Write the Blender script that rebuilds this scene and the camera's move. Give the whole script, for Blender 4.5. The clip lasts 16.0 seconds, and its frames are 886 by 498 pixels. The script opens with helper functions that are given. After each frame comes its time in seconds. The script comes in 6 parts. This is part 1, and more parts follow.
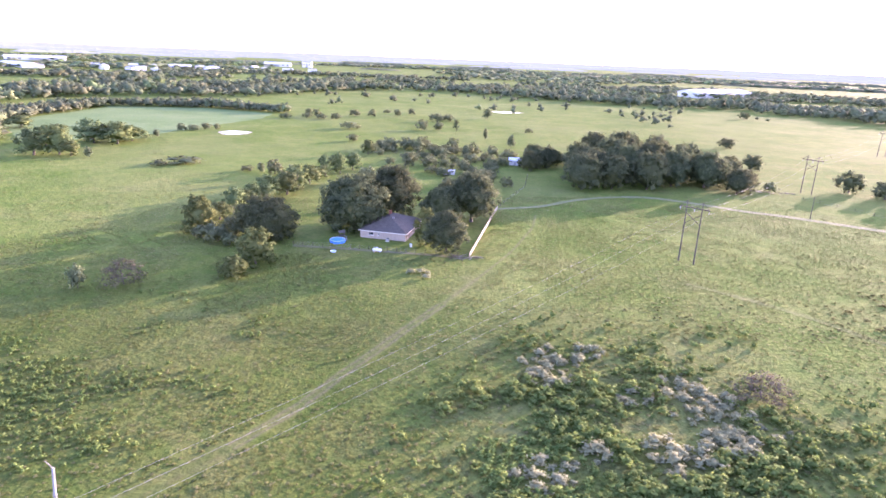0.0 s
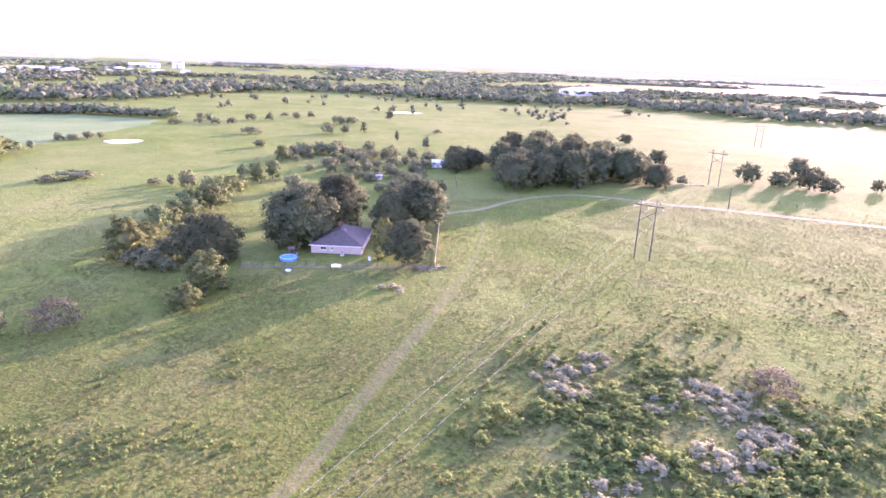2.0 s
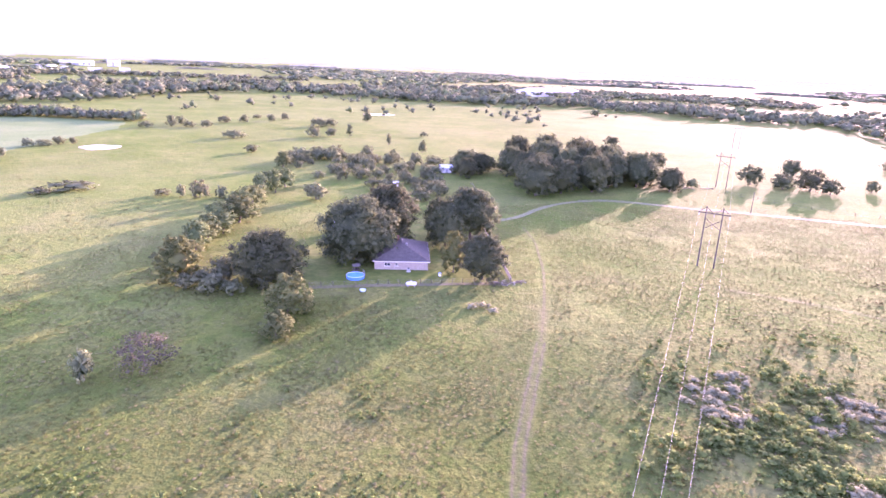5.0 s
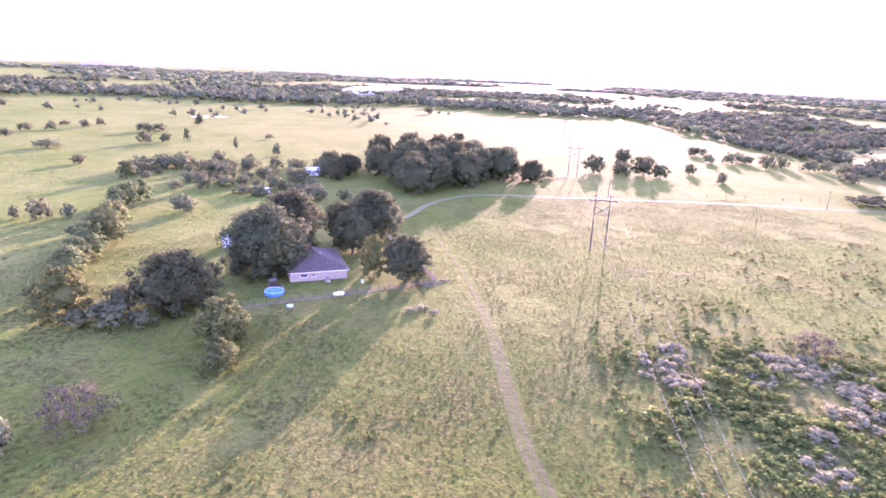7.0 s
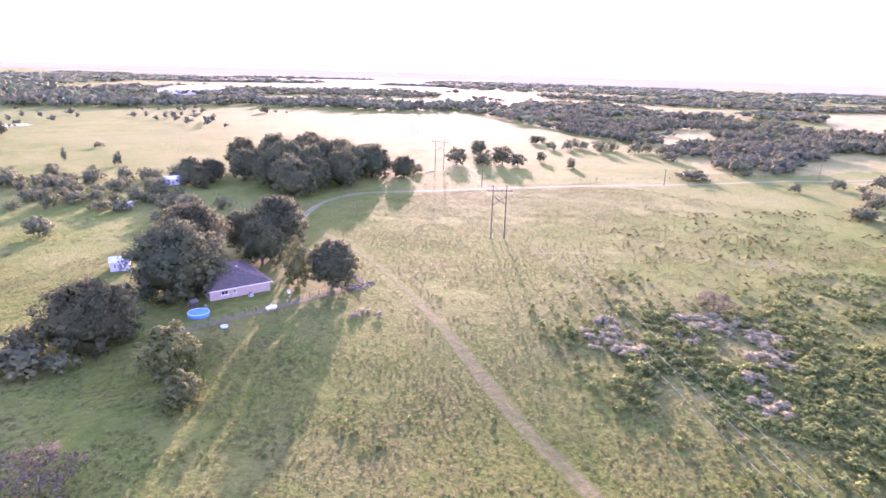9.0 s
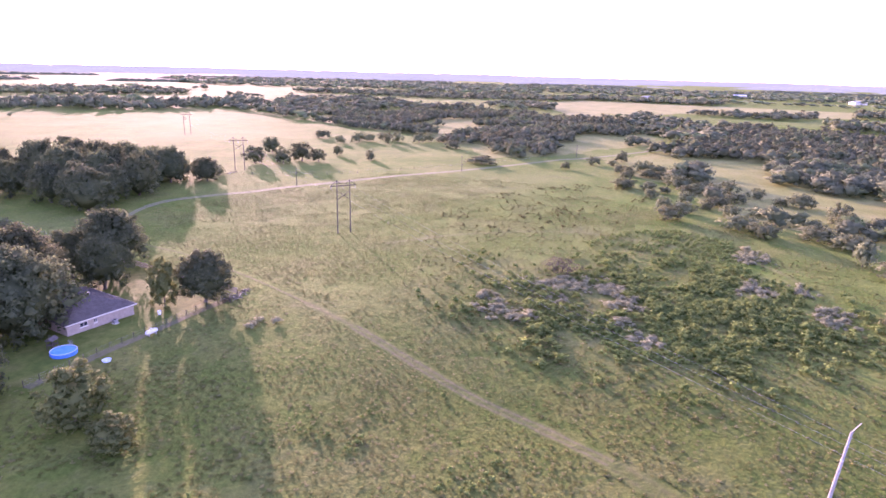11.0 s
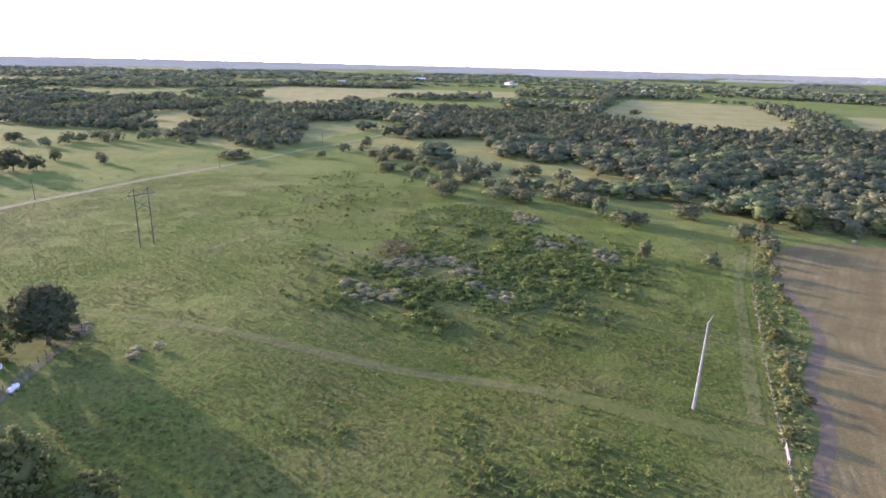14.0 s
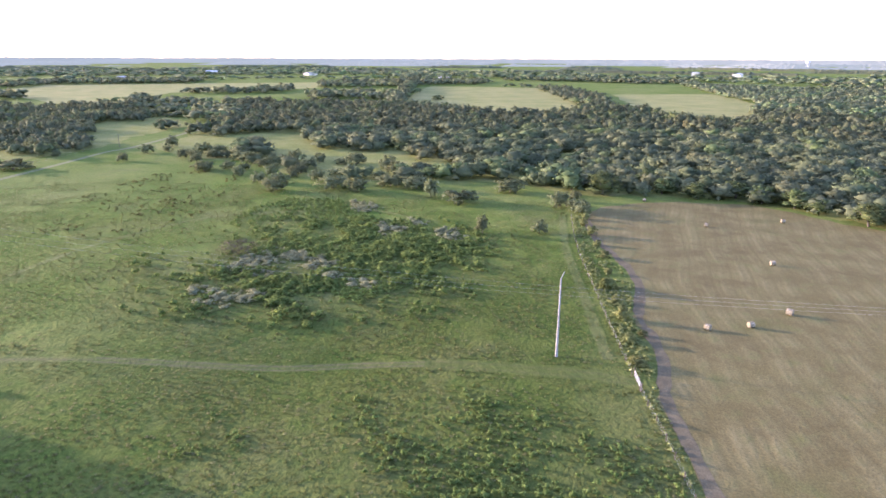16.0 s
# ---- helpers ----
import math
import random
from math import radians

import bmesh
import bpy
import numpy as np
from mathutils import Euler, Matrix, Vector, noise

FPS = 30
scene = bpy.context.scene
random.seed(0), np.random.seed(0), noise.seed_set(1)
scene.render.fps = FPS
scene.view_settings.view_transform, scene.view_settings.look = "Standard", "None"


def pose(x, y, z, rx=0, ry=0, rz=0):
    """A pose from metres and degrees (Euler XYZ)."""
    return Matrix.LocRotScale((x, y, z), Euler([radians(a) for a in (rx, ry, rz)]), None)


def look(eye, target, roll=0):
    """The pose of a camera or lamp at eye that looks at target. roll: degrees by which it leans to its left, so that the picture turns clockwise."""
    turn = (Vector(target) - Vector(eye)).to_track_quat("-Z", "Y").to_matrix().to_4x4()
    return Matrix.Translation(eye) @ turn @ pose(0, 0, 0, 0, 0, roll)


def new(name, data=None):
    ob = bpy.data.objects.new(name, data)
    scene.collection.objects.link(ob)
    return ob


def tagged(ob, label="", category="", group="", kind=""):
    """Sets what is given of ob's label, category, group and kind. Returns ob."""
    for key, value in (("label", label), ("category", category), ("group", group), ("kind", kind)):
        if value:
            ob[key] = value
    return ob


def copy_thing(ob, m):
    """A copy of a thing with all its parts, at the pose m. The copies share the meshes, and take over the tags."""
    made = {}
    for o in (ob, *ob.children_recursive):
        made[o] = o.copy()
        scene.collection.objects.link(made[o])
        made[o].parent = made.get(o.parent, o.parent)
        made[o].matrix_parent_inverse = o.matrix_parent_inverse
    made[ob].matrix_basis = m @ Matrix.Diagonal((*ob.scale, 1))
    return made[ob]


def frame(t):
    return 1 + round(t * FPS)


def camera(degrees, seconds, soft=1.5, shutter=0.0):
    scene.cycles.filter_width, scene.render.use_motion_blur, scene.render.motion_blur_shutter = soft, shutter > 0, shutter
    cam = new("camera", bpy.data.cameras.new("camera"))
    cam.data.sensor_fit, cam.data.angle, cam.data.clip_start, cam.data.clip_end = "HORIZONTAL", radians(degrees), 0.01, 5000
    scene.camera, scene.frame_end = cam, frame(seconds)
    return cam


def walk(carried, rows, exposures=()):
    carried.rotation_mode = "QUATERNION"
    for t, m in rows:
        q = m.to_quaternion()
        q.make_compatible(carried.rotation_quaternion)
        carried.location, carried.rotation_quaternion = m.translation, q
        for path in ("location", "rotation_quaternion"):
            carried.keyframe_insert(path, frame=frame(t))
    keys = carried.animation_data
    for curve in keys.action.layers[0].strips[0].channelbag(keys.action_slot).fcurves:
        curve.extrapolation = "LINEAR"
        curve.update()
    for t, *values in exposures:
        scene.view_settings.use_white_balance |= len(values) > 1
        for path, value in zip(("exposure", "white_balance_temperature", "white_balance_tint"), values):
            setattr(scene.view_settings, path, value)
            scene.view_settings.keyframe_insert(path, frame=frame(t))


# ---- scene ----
cam = camera(71.5, 16.0, soft=1.6)
# seconds, eye x y z, yaw to the left of +y, pitch up, roll
ROWS = [
    (0, -0.78, -1.49, 53.48, 0.78, -17.45, 2.27),
    (0.5, -5.68, 0.59, 53.11, -2.16, -17.32, 2.27),
    (1, -10.83, 2.94, 53.05, -5.48, -17.22, 2.31),
    (1.5, -15.95, 5.44, 53.14, -8.85, -17.09, 2.21),
    (2, -21.02, 7.97, 53.24, -10.16, -17.08, 2.15),
    (2.5, -26.57, 10.50, 53.23, -11.06, -16.98, 2.31),
    (3, -32.40, 12.94, 53.37, -11.81, -16.95, 2.46),
    (3.2, -34.32, 14.19, 53.39, -11.81, -16.98, 2.39),
    (5.3, -56.37, 24.88, 53.52, -18.04, -16.87, 2.68),
    (5.5, -58.53, 26.11, 53.18, -21.72, -16.63, 2.70),
    (6, -63.33, 29.79, 52.36, -29.21, -16.29, 2.43),
    (6.5, -68.58, 32.69, 52.37, -31.22, -16.29, 2.49),
    (7, -73.99, 35.72, 52.41, -32.50, -16.31, 2.55),
    (7.5, -79.08, 38.96, 52.62, -34.22, -16.39, 2.48),
    (8, -83.28, 42.31, 52.53, -39.22, -16.27, 2.19),
    (8.5, -87.44, 45.96, 52.66, -44.11, -16.28, 1.86),
    (8.7, -89.36, 47.48, 52.59, -45.84, -16.24, 1.82),
    (10.8, -108.69, 69.55, 52.17, -68.96, -16.07, 1.34),
    (11, -110.38, 71.73, 52.24, -71.36, -16.10, 1.53),
    (11.5, -113.72, 75.84, 53.06, -76.23, -16.33, 1.38),
    (12, -116.66, 81.74, 53.37, -80.97, -16.48, 1.37),
    (12.5, -119.16, 88.03, 53.49, -85.90, -16.55, 1.35),
    (13, -121.23, 94.71, 53.91, -91.15, -16.64, 1.49),
    (13.5, -122.85, 101.04, 54.41, -95.79, -16.75, 1.60),
    (14, -124.33, 106.99, 55.00, -99.49, -16.80, 1.41),
    (14.5, -125.80, 112.66, 55.92, -103.65, -16.85, 1.39),
    (15, -126.49, 115.93, 56.10, -107.73, -17.01, 0.98),
    (15.5, -126.76, 117.23, 55.76, -112.25, -17.20, 0.52),
    (16, -124.70, 117.30, 54.74, -117.31, -17.46, 0.23),
]


def aim(x, y, z, yaw, pitch, roll):
    a, p = radians(yaw), radians(pitch)
    way = Vector((-math.sin(a) * math.cos(p), math.cos(a) * math.cos(p), math.sin(p)))
    eye = Vector((x, y, z))
    return look(eye, eye + way, roll)


EXPOSURES = [(0.0, 3.52, 6300, 60), (2.0, 3.78, 6300, 80), (5.5, 3.88, 6300, 92), (8.5, 3.78, 6300, 89), (11.0, 3.24, 6400, 86), (12.5, 2.90, 6450, 76), (13.0, 2.58, 6350, 60), (14.0, 2.58, 6300, 50), (15.0, 2.74, 6300, 44), (16.0, 2.84, 6300, 42)]
walk(cam, [(t, aim(*row)) for t, *row in ROWS], EXPOSURES)

# ---------------------------------------------------------------- light
SUN_EL, SUN_AZ = radians(8.6), radians(47.5)      # azimuth clockwise from +y
world = bpy.data.worlds.new("evening_sky")
scene.world = world
world.use_nodes = True
wn = world.node_tree.nodes
sky = wn.new("ShaderNodeTexSky")
sky.sky_type, sky.sun_disc = "NISHITA", False
sky.sun_elevation, sky.sun_rotation = SUN_EL, SUN_AZ
sky.air_density, sky.dust_density, sky.ozone_density = 0.75, 0.75, 1.3
wn["Background"].inputs["Strength"].default_value = 0.15
world.node_tree.links.new(sky.outputs["Color"], wn["Background"].inputs["Color"])

lamp = bpy.data.lights.new("sun", "SUN")
lamp.energy, lamp.angle, lamp.color = 2.2, radians(0.6), (1.0, 0.87, 0.68)
sun = new("sun", lamp)
sun_way = Vector((math.sin(SUN_AZ) * math.cos(SUN_EL), math.cos(SUN_AZ) * math.cos(SUN_EL), math.sin(SUN_EL)))
sun.matrix_world = look(sun_way * 300, (0, 0, 0))


# ---------------------------------------------------------------- materials
class Nodes:
    """Short hand for building a node material."""

    def __init__(self, name):
        self.m = bpy.data.materials.new(name)
        self.m.use_nodes = True
        self.t = self.m.node_tree
        self.bsdf = self.t.nodes["Principled BSDF"]
        self.out = self.t.nodes["Material Output"]
        self.place = None

    def node(self, kind, **sets):
        n = self.t.nodes.new(kind)
        for key, value in sets.items():
            n.inputs[key].default_value = value
        return n

    def link(self, a, b):
        self.t.links.new(a, b)

    def coords(self):
        if self.place is None:
            self.place = self.node("ShaderNodeNewGeometry").outputs["Position"]
        return self.place

    def noise(self, scale, detail=4.0, rough=0.55, distort=0.0, coords=None):
        n = self.node("ShaderNodeTexNoise", Scale=scale, Detail=detail, Roughness=rough, Distortion=distort)
        self.link(coords or self.coords(), n.inputs["Vector"])
        return n.outputs["Fac"]

    def ramp(self, fac, *stops):
        r = self.node("ShaderNodeValToRGB")
        e = r.color_ramp.elements
        while len(e) < len(stops):
            e.new(0.5)
        for el, (pos, col) in zip(e, stops):
            el.position = pos
            el.color = (*col, 1) if isinstance(col, tuple) else (col, col, col, 1)
        self.link(fac, r.inputs["Fac"])
        return r.outputs["Color"]

    def mix(self, fac, a, b, mode="MIX"):
        n = self.t.nodes.new("ShaderNodeMix")
        n.data_type, n.blend_type = "RGBA", mode
        for sock, v in ((n.inputs[0], fac), (n.inputs[6], a), (n.inputs[7], b)):
            if isinstance(v, (int, float)):
                sock.default_value = v if sock == n.inputs[0] else (v, v, v, 1)
            elif isinstance(v, tuple):
                sock.default_value = (*v, 1)
            else:
                self.link(v, sock)
        return n.outputs[2]

    def math(self, op, a, b=0.0):
        n = self.t.nodes.new("ShaderNodeMath")
        n.operation = op
        for sock, v in zip(n.inputs, (a, b)):
            if isinstance(v, (int, float)):
                sock.default_value = v
            else:
                self.link(v, sock)
        return n.outputs[0]

    def finish(self, color, rough=0.8, bump=None, depth=0.1, metal=0.0, spec=0.3):
        self.bsdf.inputs["Metallic"].default_value = metal
        self.bsdf.inputs["Specular IOR Level"].default_value = spec
        if isinstance(rough, (int, float)):
            self.bsdf.inputs["Roughness"].default_value = rough
        else:
            self.link(rough, self.bsdf.inputs["Roughness"])
        if isinstance(color, tuple):
            self.bsdf.inputs["Base Color"].default_value = (*color, 1)
        else:
            self.link(color, self.bsdf.inputs["Base Color"])
        if bump is not None:
            b = self.node("ShaderNodeBump", Strength=1.0, Distance=depth)
            self.link(bump, b.inputs["Height"])
            self.link(b.outputs["Normal"], self.bsdf.inputs["Normal"])
        return self.m


def pasture_color(n):
    """Pasture: green grass with yellower, drier and browner patches at several sizes, and thin soil round the weedy rise."""
    base = n.ramp(n.noise(0.035, 5, 0.6), (0.32, (0.098, 0.152, 0.028)), (0.50, (0.137, 0.179, 0.040)), (0.68, (0.180, 0.201, 0.057)))
    base = n.mix(n.ramp(n.noise(0.16, 5, 0.62, 0.6), (0.46, 0.0), (0.66, 0.7)), base, (0.077, 0.143, 0.025))
    base = n.mix(n.ramp(n.noise(0.45, 4, 0.6, 0.4), (0.54, 0.0), (0.74, 0.42)), base, (0.187, 0.187, 0.076))
    base = n.mix(n.ramp(n.noise(0.011, 3, 0.5), (0.44, 0.0), (0.64, 0.4)), base, (0.196, 0.212, 0.072))
    base = n.mix(n.ramp(n.noise(0.055, 6, 0.72, 0.5), (0.52, 0.0), (0.70, 0.35)), base, (0.147, 0.148, 0.065))
    far = n.node("ShaderNodeVectorMath")
    far.operation = "DISTANCE"
    n.link(n.coords(), far.inputs[0])
    far.inputs[1].default_value = (34, 80, 0)
    near = n.ramp(n.math("DIVIDE", far.outputs["Value"], 60.0), (0.25, 1.0), (0.85, 0.0))
    base = n.mix(n.math("MULTIPLY", near, n.ramp(n.noise(0.13, 5, 0.7), (0.44, 0.0), (0.62, 0.45))), base, (0.127, 0.130, 0.063))
    # near grass toned down, far grass paler: distance haze put into the colour
    gate = n.node("ShaderNodeVectorMath")
    gate.operation = "DISTANCE"
    n.link(n.coords(), gate.inputs[0])
    gate.inputs[1].default_value = (-50, 75, 0)
    haze_tone = n.math("ADD", n.math("DIVIDE", gate.outputs["Value"], 260.0), n.math("MULTIPLY", n.math("SUBTRACT", n.noise(0.02, 4), 0.5), 0.5))
    base = n.mix(1.0, base, n.ramp(haze_tone, (0.12, (0.58, 0.58, 0.62)), (0.42, (0.88, 0.87, 0.90)), (0.80, (0.84, 0.88, 0.90))), "MULTIPLY")
    grain = n.ramp(n.noise(0.95, 7, 0.8), (0.30, 0.64), (0.70, 1.34))
    return n.mix(1.0, base, grain, "MULTIPLY")


def grass_bump(n):
    return n.math("ADD", n.noise(1.4, 5, 0.7), n.math("MULTIPLY", n.noise(0.35, 3, 0.6), 2.0))


def pasture_material():
    n = Nodes("pasture_grass")
    return n.finish(pasture_color(n), 1.0, grass_bump(n), 0.16, spec=0.02)


def track_material(name, dirt, ruts=2, worn=0.75):
    """Worn wheel ruts with grass between them; u runs across the track."""
    n = Nodes(name)
    uv = n.node("ShaderNodeUVMap").outputs["UV"]
    sep = n.node("ShaderNodeSeparateXYZ")
    n.link(uv, sep.inputs[0])
    u = n.math("ADD", sep.outputs["X"], n.math("MULTIPLY", n.math("SUBTRACT", n.noise(0.5, 3), 0.5), 0.22))
    if ruts == 2:
        shape = n.ramp(u, (0.0, 0.0), (0.14, 0.05), (0.26, 1.0), (0.38, 0.42), (0.50, 0.20), (0.62, 0.42), (0.74, 1.0), (0.88, 0.05))
    else:
        shape = n.ramp(u, (0.0, 0.0), (0.2, 0.85), (0.5, 0.7), (0.8, 0.85), (0.97, 0.0))
    fac = n.math("MULTIPLY", shape, n.ramp(n.noise(0.9, 5, 0.65), (0.30, worn * 0.45), (0.62, worn)))
    soil = n.mix(n.noise(3.0, 4), dirt, tuple(c * 0.66 for c in dirt))
    return n.finish(n.mix(fac, pasture_color(n), soil), 1.0, grass_bump(n), 0.10, spec=0.04)


def hay_material():
    """Cut hay field: tan stubble with curved windrow lines and greener regrowth."""
    n = Nodes("hay_stubble")
    sep = n.node("ShaderNodeSeparateXYZ")
    n.link(n.coords(), sep.inputs[0])
    # passes run round the field's corner
    dx, dy = n.math("SUBTRACT", sep.outputs["X"], -411.0), n.math("SUBTRACT", sep.outputs["Y"], -448.0)
    r = n.math("SQRT", n.math("ADD", n.math("MULTIPLY", dx, dx), n.math("MULTIPLY", dy, dy)))
    r = n.math("ADD", r, n.math("ADD", n.math("MULTIPLY", n.noise(0.02, 2), 9.0), n.math("MULTIPLY", n.noise(0.4, 2), 0.6)))
    band = n.math("ADD", n.math("MULTIPLY", n.math("SINE", n.math("MULTIPLY", r, 3.7)), 0.3), 0.5)
    streak = n.math("ADD", n.math("MULTIPLY", n.math("SINE", n.math("MULTIPLY", r, 1.25)), 0.3), 0.5)
    lines = n.math("MULTIPLY", n.math("ADD", n.math("MULTIPLY", band, 0.4), n.math("MULTIPLY", streak, 0.6)), n.ramp(n.noise(0.11, 5, 0.7), (0.40, 0.0), (0.64, 1.0)))
    base = n.ramp(n.noise(0.05, 5, 0.6), (0.32, (0.112, 0.090, 0.038)), (0.55, (0.136, 0.114, 0.047)), (0.70, (0.104, 0.102, 0.036)))
    base = n.mix(lines, base, (0.224, 0.190, 0.090))
    base = n.mix(n.ramp(n.noise(0.22, 4, 0.65), (0.52, 0.0), (0.72, 0.6)), base, (0.105, 0.113, 0.036))
    grain = n.ramp(n.noise(2.6, 4, 0.7), (0.30, 0.72), (0.70, 1.25))
    return n.finish(n.mix(1.0, base, grain, "MULTIPLY"), 0.85, n.math("ADD", n.noise(2.0, 4, 0.7), lines), 0.1, spec=0.05)


def plain_field_material(name, a, b, c, scale=0.03):
    n = Nodes(name)
    base = n.ramp(n.noise(scale, 5, 0.6), (0.33, a), (0.5, b), (0.67, c))
    grain = n.ramp(n.noise(0.6, 4, 0.7), (0.30, 0.8), (0.70, 1.18))
    return n.finish(n.mix(1.0, base, grain, "MULTIPLY"), 0.85, n.noise(1.2, 4, 0.7), 0.12, spec=0.02)


def leaf_material(name, dark, mid, light, through_light=0.35, spread=0.25, mixed=False):
    """Leaves: colour differs from leaf clump to leaf clump and from tree to tree; some light passes through."""
    n = Nodes(name)
    isle = n.node("ShaderNodeNewGeometry").outputs["Random Per Island"]
    obj = n.node("ShaderNodeObjectInfo").outputs["Random"]
    col = n.ramp(isle, (0.0, dark), (0.55, mid), (1.0, light))
    col = n.mix(n.ramp(n.noise(0.09, 3, 0.5), (0.42, 0.0), (0.60, 0.6)), col, tuple(c * k for c, k in zip(light, (1.05, 1.0, 0.85))))
    if mixed:      # neighbouring trees of other kinds: brown-olive, grey-green, dark, a few bright
        each = n.node("ShaderNodeAttribute")
        each.attribute_name = "plant"
        stand = n.noise(0.012, 2, 0.5)
        kind = n.math("ADD", n.math("MULTIPLY", each.outputs["Fac"], 0.7), n.math("SUBTRACT", n.math("MULTIPLY", stand, 1.2), 0.45))
        tint = n.ramp(kind, (0.10, (1.08, 1.0, 0.94)), (0.30, (1.02, 1.06, 1.10)), (0.50, (0.84, 0.88, 0.86)), (0.70, (1.0, 1.08, 1.0)), (0.95, (1.0, 1.26, 0.92)))
        col = n.mix(1.0, col, tint, "MULTIPLY")
    hue = n.node("ShaderNodeHueSaturation", Saturation=0.95)
    n.link(n.math("ADD", 1.0 - spread / 2, n.math("MULTIPLY", obj, spread)), hue.inputs["Value"])
    n.link(n.math("ADD", 0.485, n.math("MULTIPLY", obj, 0.03)), hue.inputs["Hue"])
    n.link(col, hue.inputs["Color"])
    m = n.finish(hue.outputs["Color"], 0.9, spec=0.06)
    tr = n.node("ShaderNodeBsdfTranslucent")
    n.link(hue.outputs["Color"], tr.inputs["Color"])
    mixer = n.node("ShaderNodeMixShader", Fac=through_light)
    n.link(n.bsdf.outputs[0], mixer.inputs[1])
    n.link(tr.outputs[0], mixer.inputs[2])
    n.link(mixer.outputs[0], n.out.inputs["Surface"])
    return m


def worn_material(name, a, b, scale=3.0, rough=0.8, depth=0.01, metal=0.0, spec=0.3):
    """Two close tones broken up at two sizes."""
    n = Nodes(name)
    tc = n.node("ShaderNodeTexCoord").outputs["Object"]
    col = n.mix(n.ramp(n.noise(scale, 5, 0.6, 0.3, tc), (0.35, 0.0), (0.65, 1.0)), a, b)
    col = n.mix(1.0, col, n.ramp(n.noise(scale * 8, 3, 0.6, 0, tc), (0.3, 0.82), (0.7, 1.14)), "MULTIPLY")
    return n.finish(col, rough, n.noise(scale * 6, 3, 0.6, 0, tc), depth, metal, spec)


M_PASTURE = pasture_material()
M_TRACK = track_material("dirt_track", (0.145, 0.122, 0.083), 2, 0.74)
M_PATHLINE = track_material("thin_path", (0.150, 0.120, 0.080), 1, 0.55)
M_YARDEDGE = track_material("bare_fence_path", (0.190, 0.162, 0.122), 1, 0.9)
M_FAINT = track_material("faint_ruts", (0.132, 0.110, 0.066), 2, 0.28)
M_RUTS = track_material("farm_lane", (0.30, 0.272, 0.210), 2, 1.0)
M_ROAD = track_material("gravel_road", (0.30, 0.272, 0.212), 2, 1.0)
M_HEDGE = leaf_material("hedgerow_leaves", (0.076, 0.112, 0.042), (0.106, 0.150, 0.055), (0.143, 0.190, 0.074), 0.35, 0.4)
M_EDGE = worn_material("bare_field_edge", (0.110, 0.092, 0.056), (0.156, 0.130, 0.080), 0.45, 0.95, 0.05, spec=0.05)
M_TRAIL = track_material("cattle_trail", (0.23, 0.20, 0.11), 1, 0.3)
M_HAY = hay_material()
M_GREEN = plain_field_material("green_crop", (0.105, 0.165, 0.058), (0.128, 0.188, 0.070), (0.152, 0.202, 0.082))
M_PALE = plain_field_material("pale_pasture", (0.175, 0.195, 0.066), (0.225, 0.226, 0.086), (0.262, 0.244, 0.098), 0.03)
M_YARD = plain_field_material("mown_yard_grass", (0.076, 0.118, 0.026), (0.104, 0.140, 0.032), (0.138, 0.152, 0.046), 0.15)
M_SCRUBFLOOR = plain_field_material("scrub_floor", (0.145, 0.170, 0.050), (0.180, 0.195, 0.062), (0.215, 0.212, 0.080), 0.06)
M_OAK = leaf_material("live_oak_leaves", (0.064, 0.082, 0.042), (0.093, 0.118, 0.058), (0.130, 0.158, 0.078), 0.5)
M_LIGHTLEAF = leaf_material("pale_green_leaves", (0.078, 0.112, 0.036), (0.114, 0.152, 0.048), (0.160, 0.196, 0.068), 0.35)
M_SCRUB = leaf_material("mesquite_leaves", (0.090, 0.114, 0.056), (0.127, 0.156, 0.076), (0.167, 0.200, 0.101), 0.4)
M_WOODS = leaf_material("mixed_scrub_leaves", (0.092, 0.116, 0.066), (0.124, 0.152, 0.084), (0.158, 0.186, 0.106), 0.4, 0.4, True)
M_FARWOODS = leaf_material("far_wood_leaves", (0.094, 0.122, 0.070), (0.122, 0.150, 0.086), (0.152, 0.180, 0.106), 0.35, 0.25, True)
def haze_glow_material():
    """The far horizon: pale distance haze put in as a faint glow."""
    n = Nodes("horizon_haze_glow")
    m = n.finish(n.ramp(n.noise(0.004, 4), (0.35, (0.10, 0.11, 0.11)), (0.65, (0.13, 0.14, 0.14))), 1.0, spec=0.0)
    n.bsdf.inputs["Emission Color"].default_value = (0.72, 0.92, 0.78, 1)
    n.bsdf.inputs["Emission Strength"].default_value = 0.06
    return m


M_HAZE_GLOW = haze_glow_material()
M_DEAD = leaf_material("bare_brown_twigs", (0.088, 0.085, 0.055), (0.112, 0.109, 0.072), (0.143, 0.138, 0.093), 0.3)
M_TUFT = leaf_material("pasture_tufts", (0.098, 0.126, 0.034), (0.130, 0.158, 0.044), (0.172, 0.192, 0.060), 0.55)
M_SUNLIT_TUFT = leaf_material("dry_grass_tufts", (0.150, 0.150, 0.058), (0.188, 0.184, 0.076), (0.230, 0.220, 0.098), 0.5)
M_WEED = leaf_material("broad_green_weeds", (0.098, 0.164, 0.040), (0.130, 0.204, 0.052), (0.172, 0.244, 0.072), 0.5)
M_OLIVEWEED = leaf_material("olive_weeds", (0.095, 0.112, 0.040), (0.135, 0.148, 0.052), (0.180, 0.184, 0.070), 0.45)
M_WHITEBRUSH = leaf_material("grey_white_flowering_brush", (0.190, 0.225, 0.125), (0.245, 0.280, 0.158), (0.300, 0.332, 0.195), 0.4)
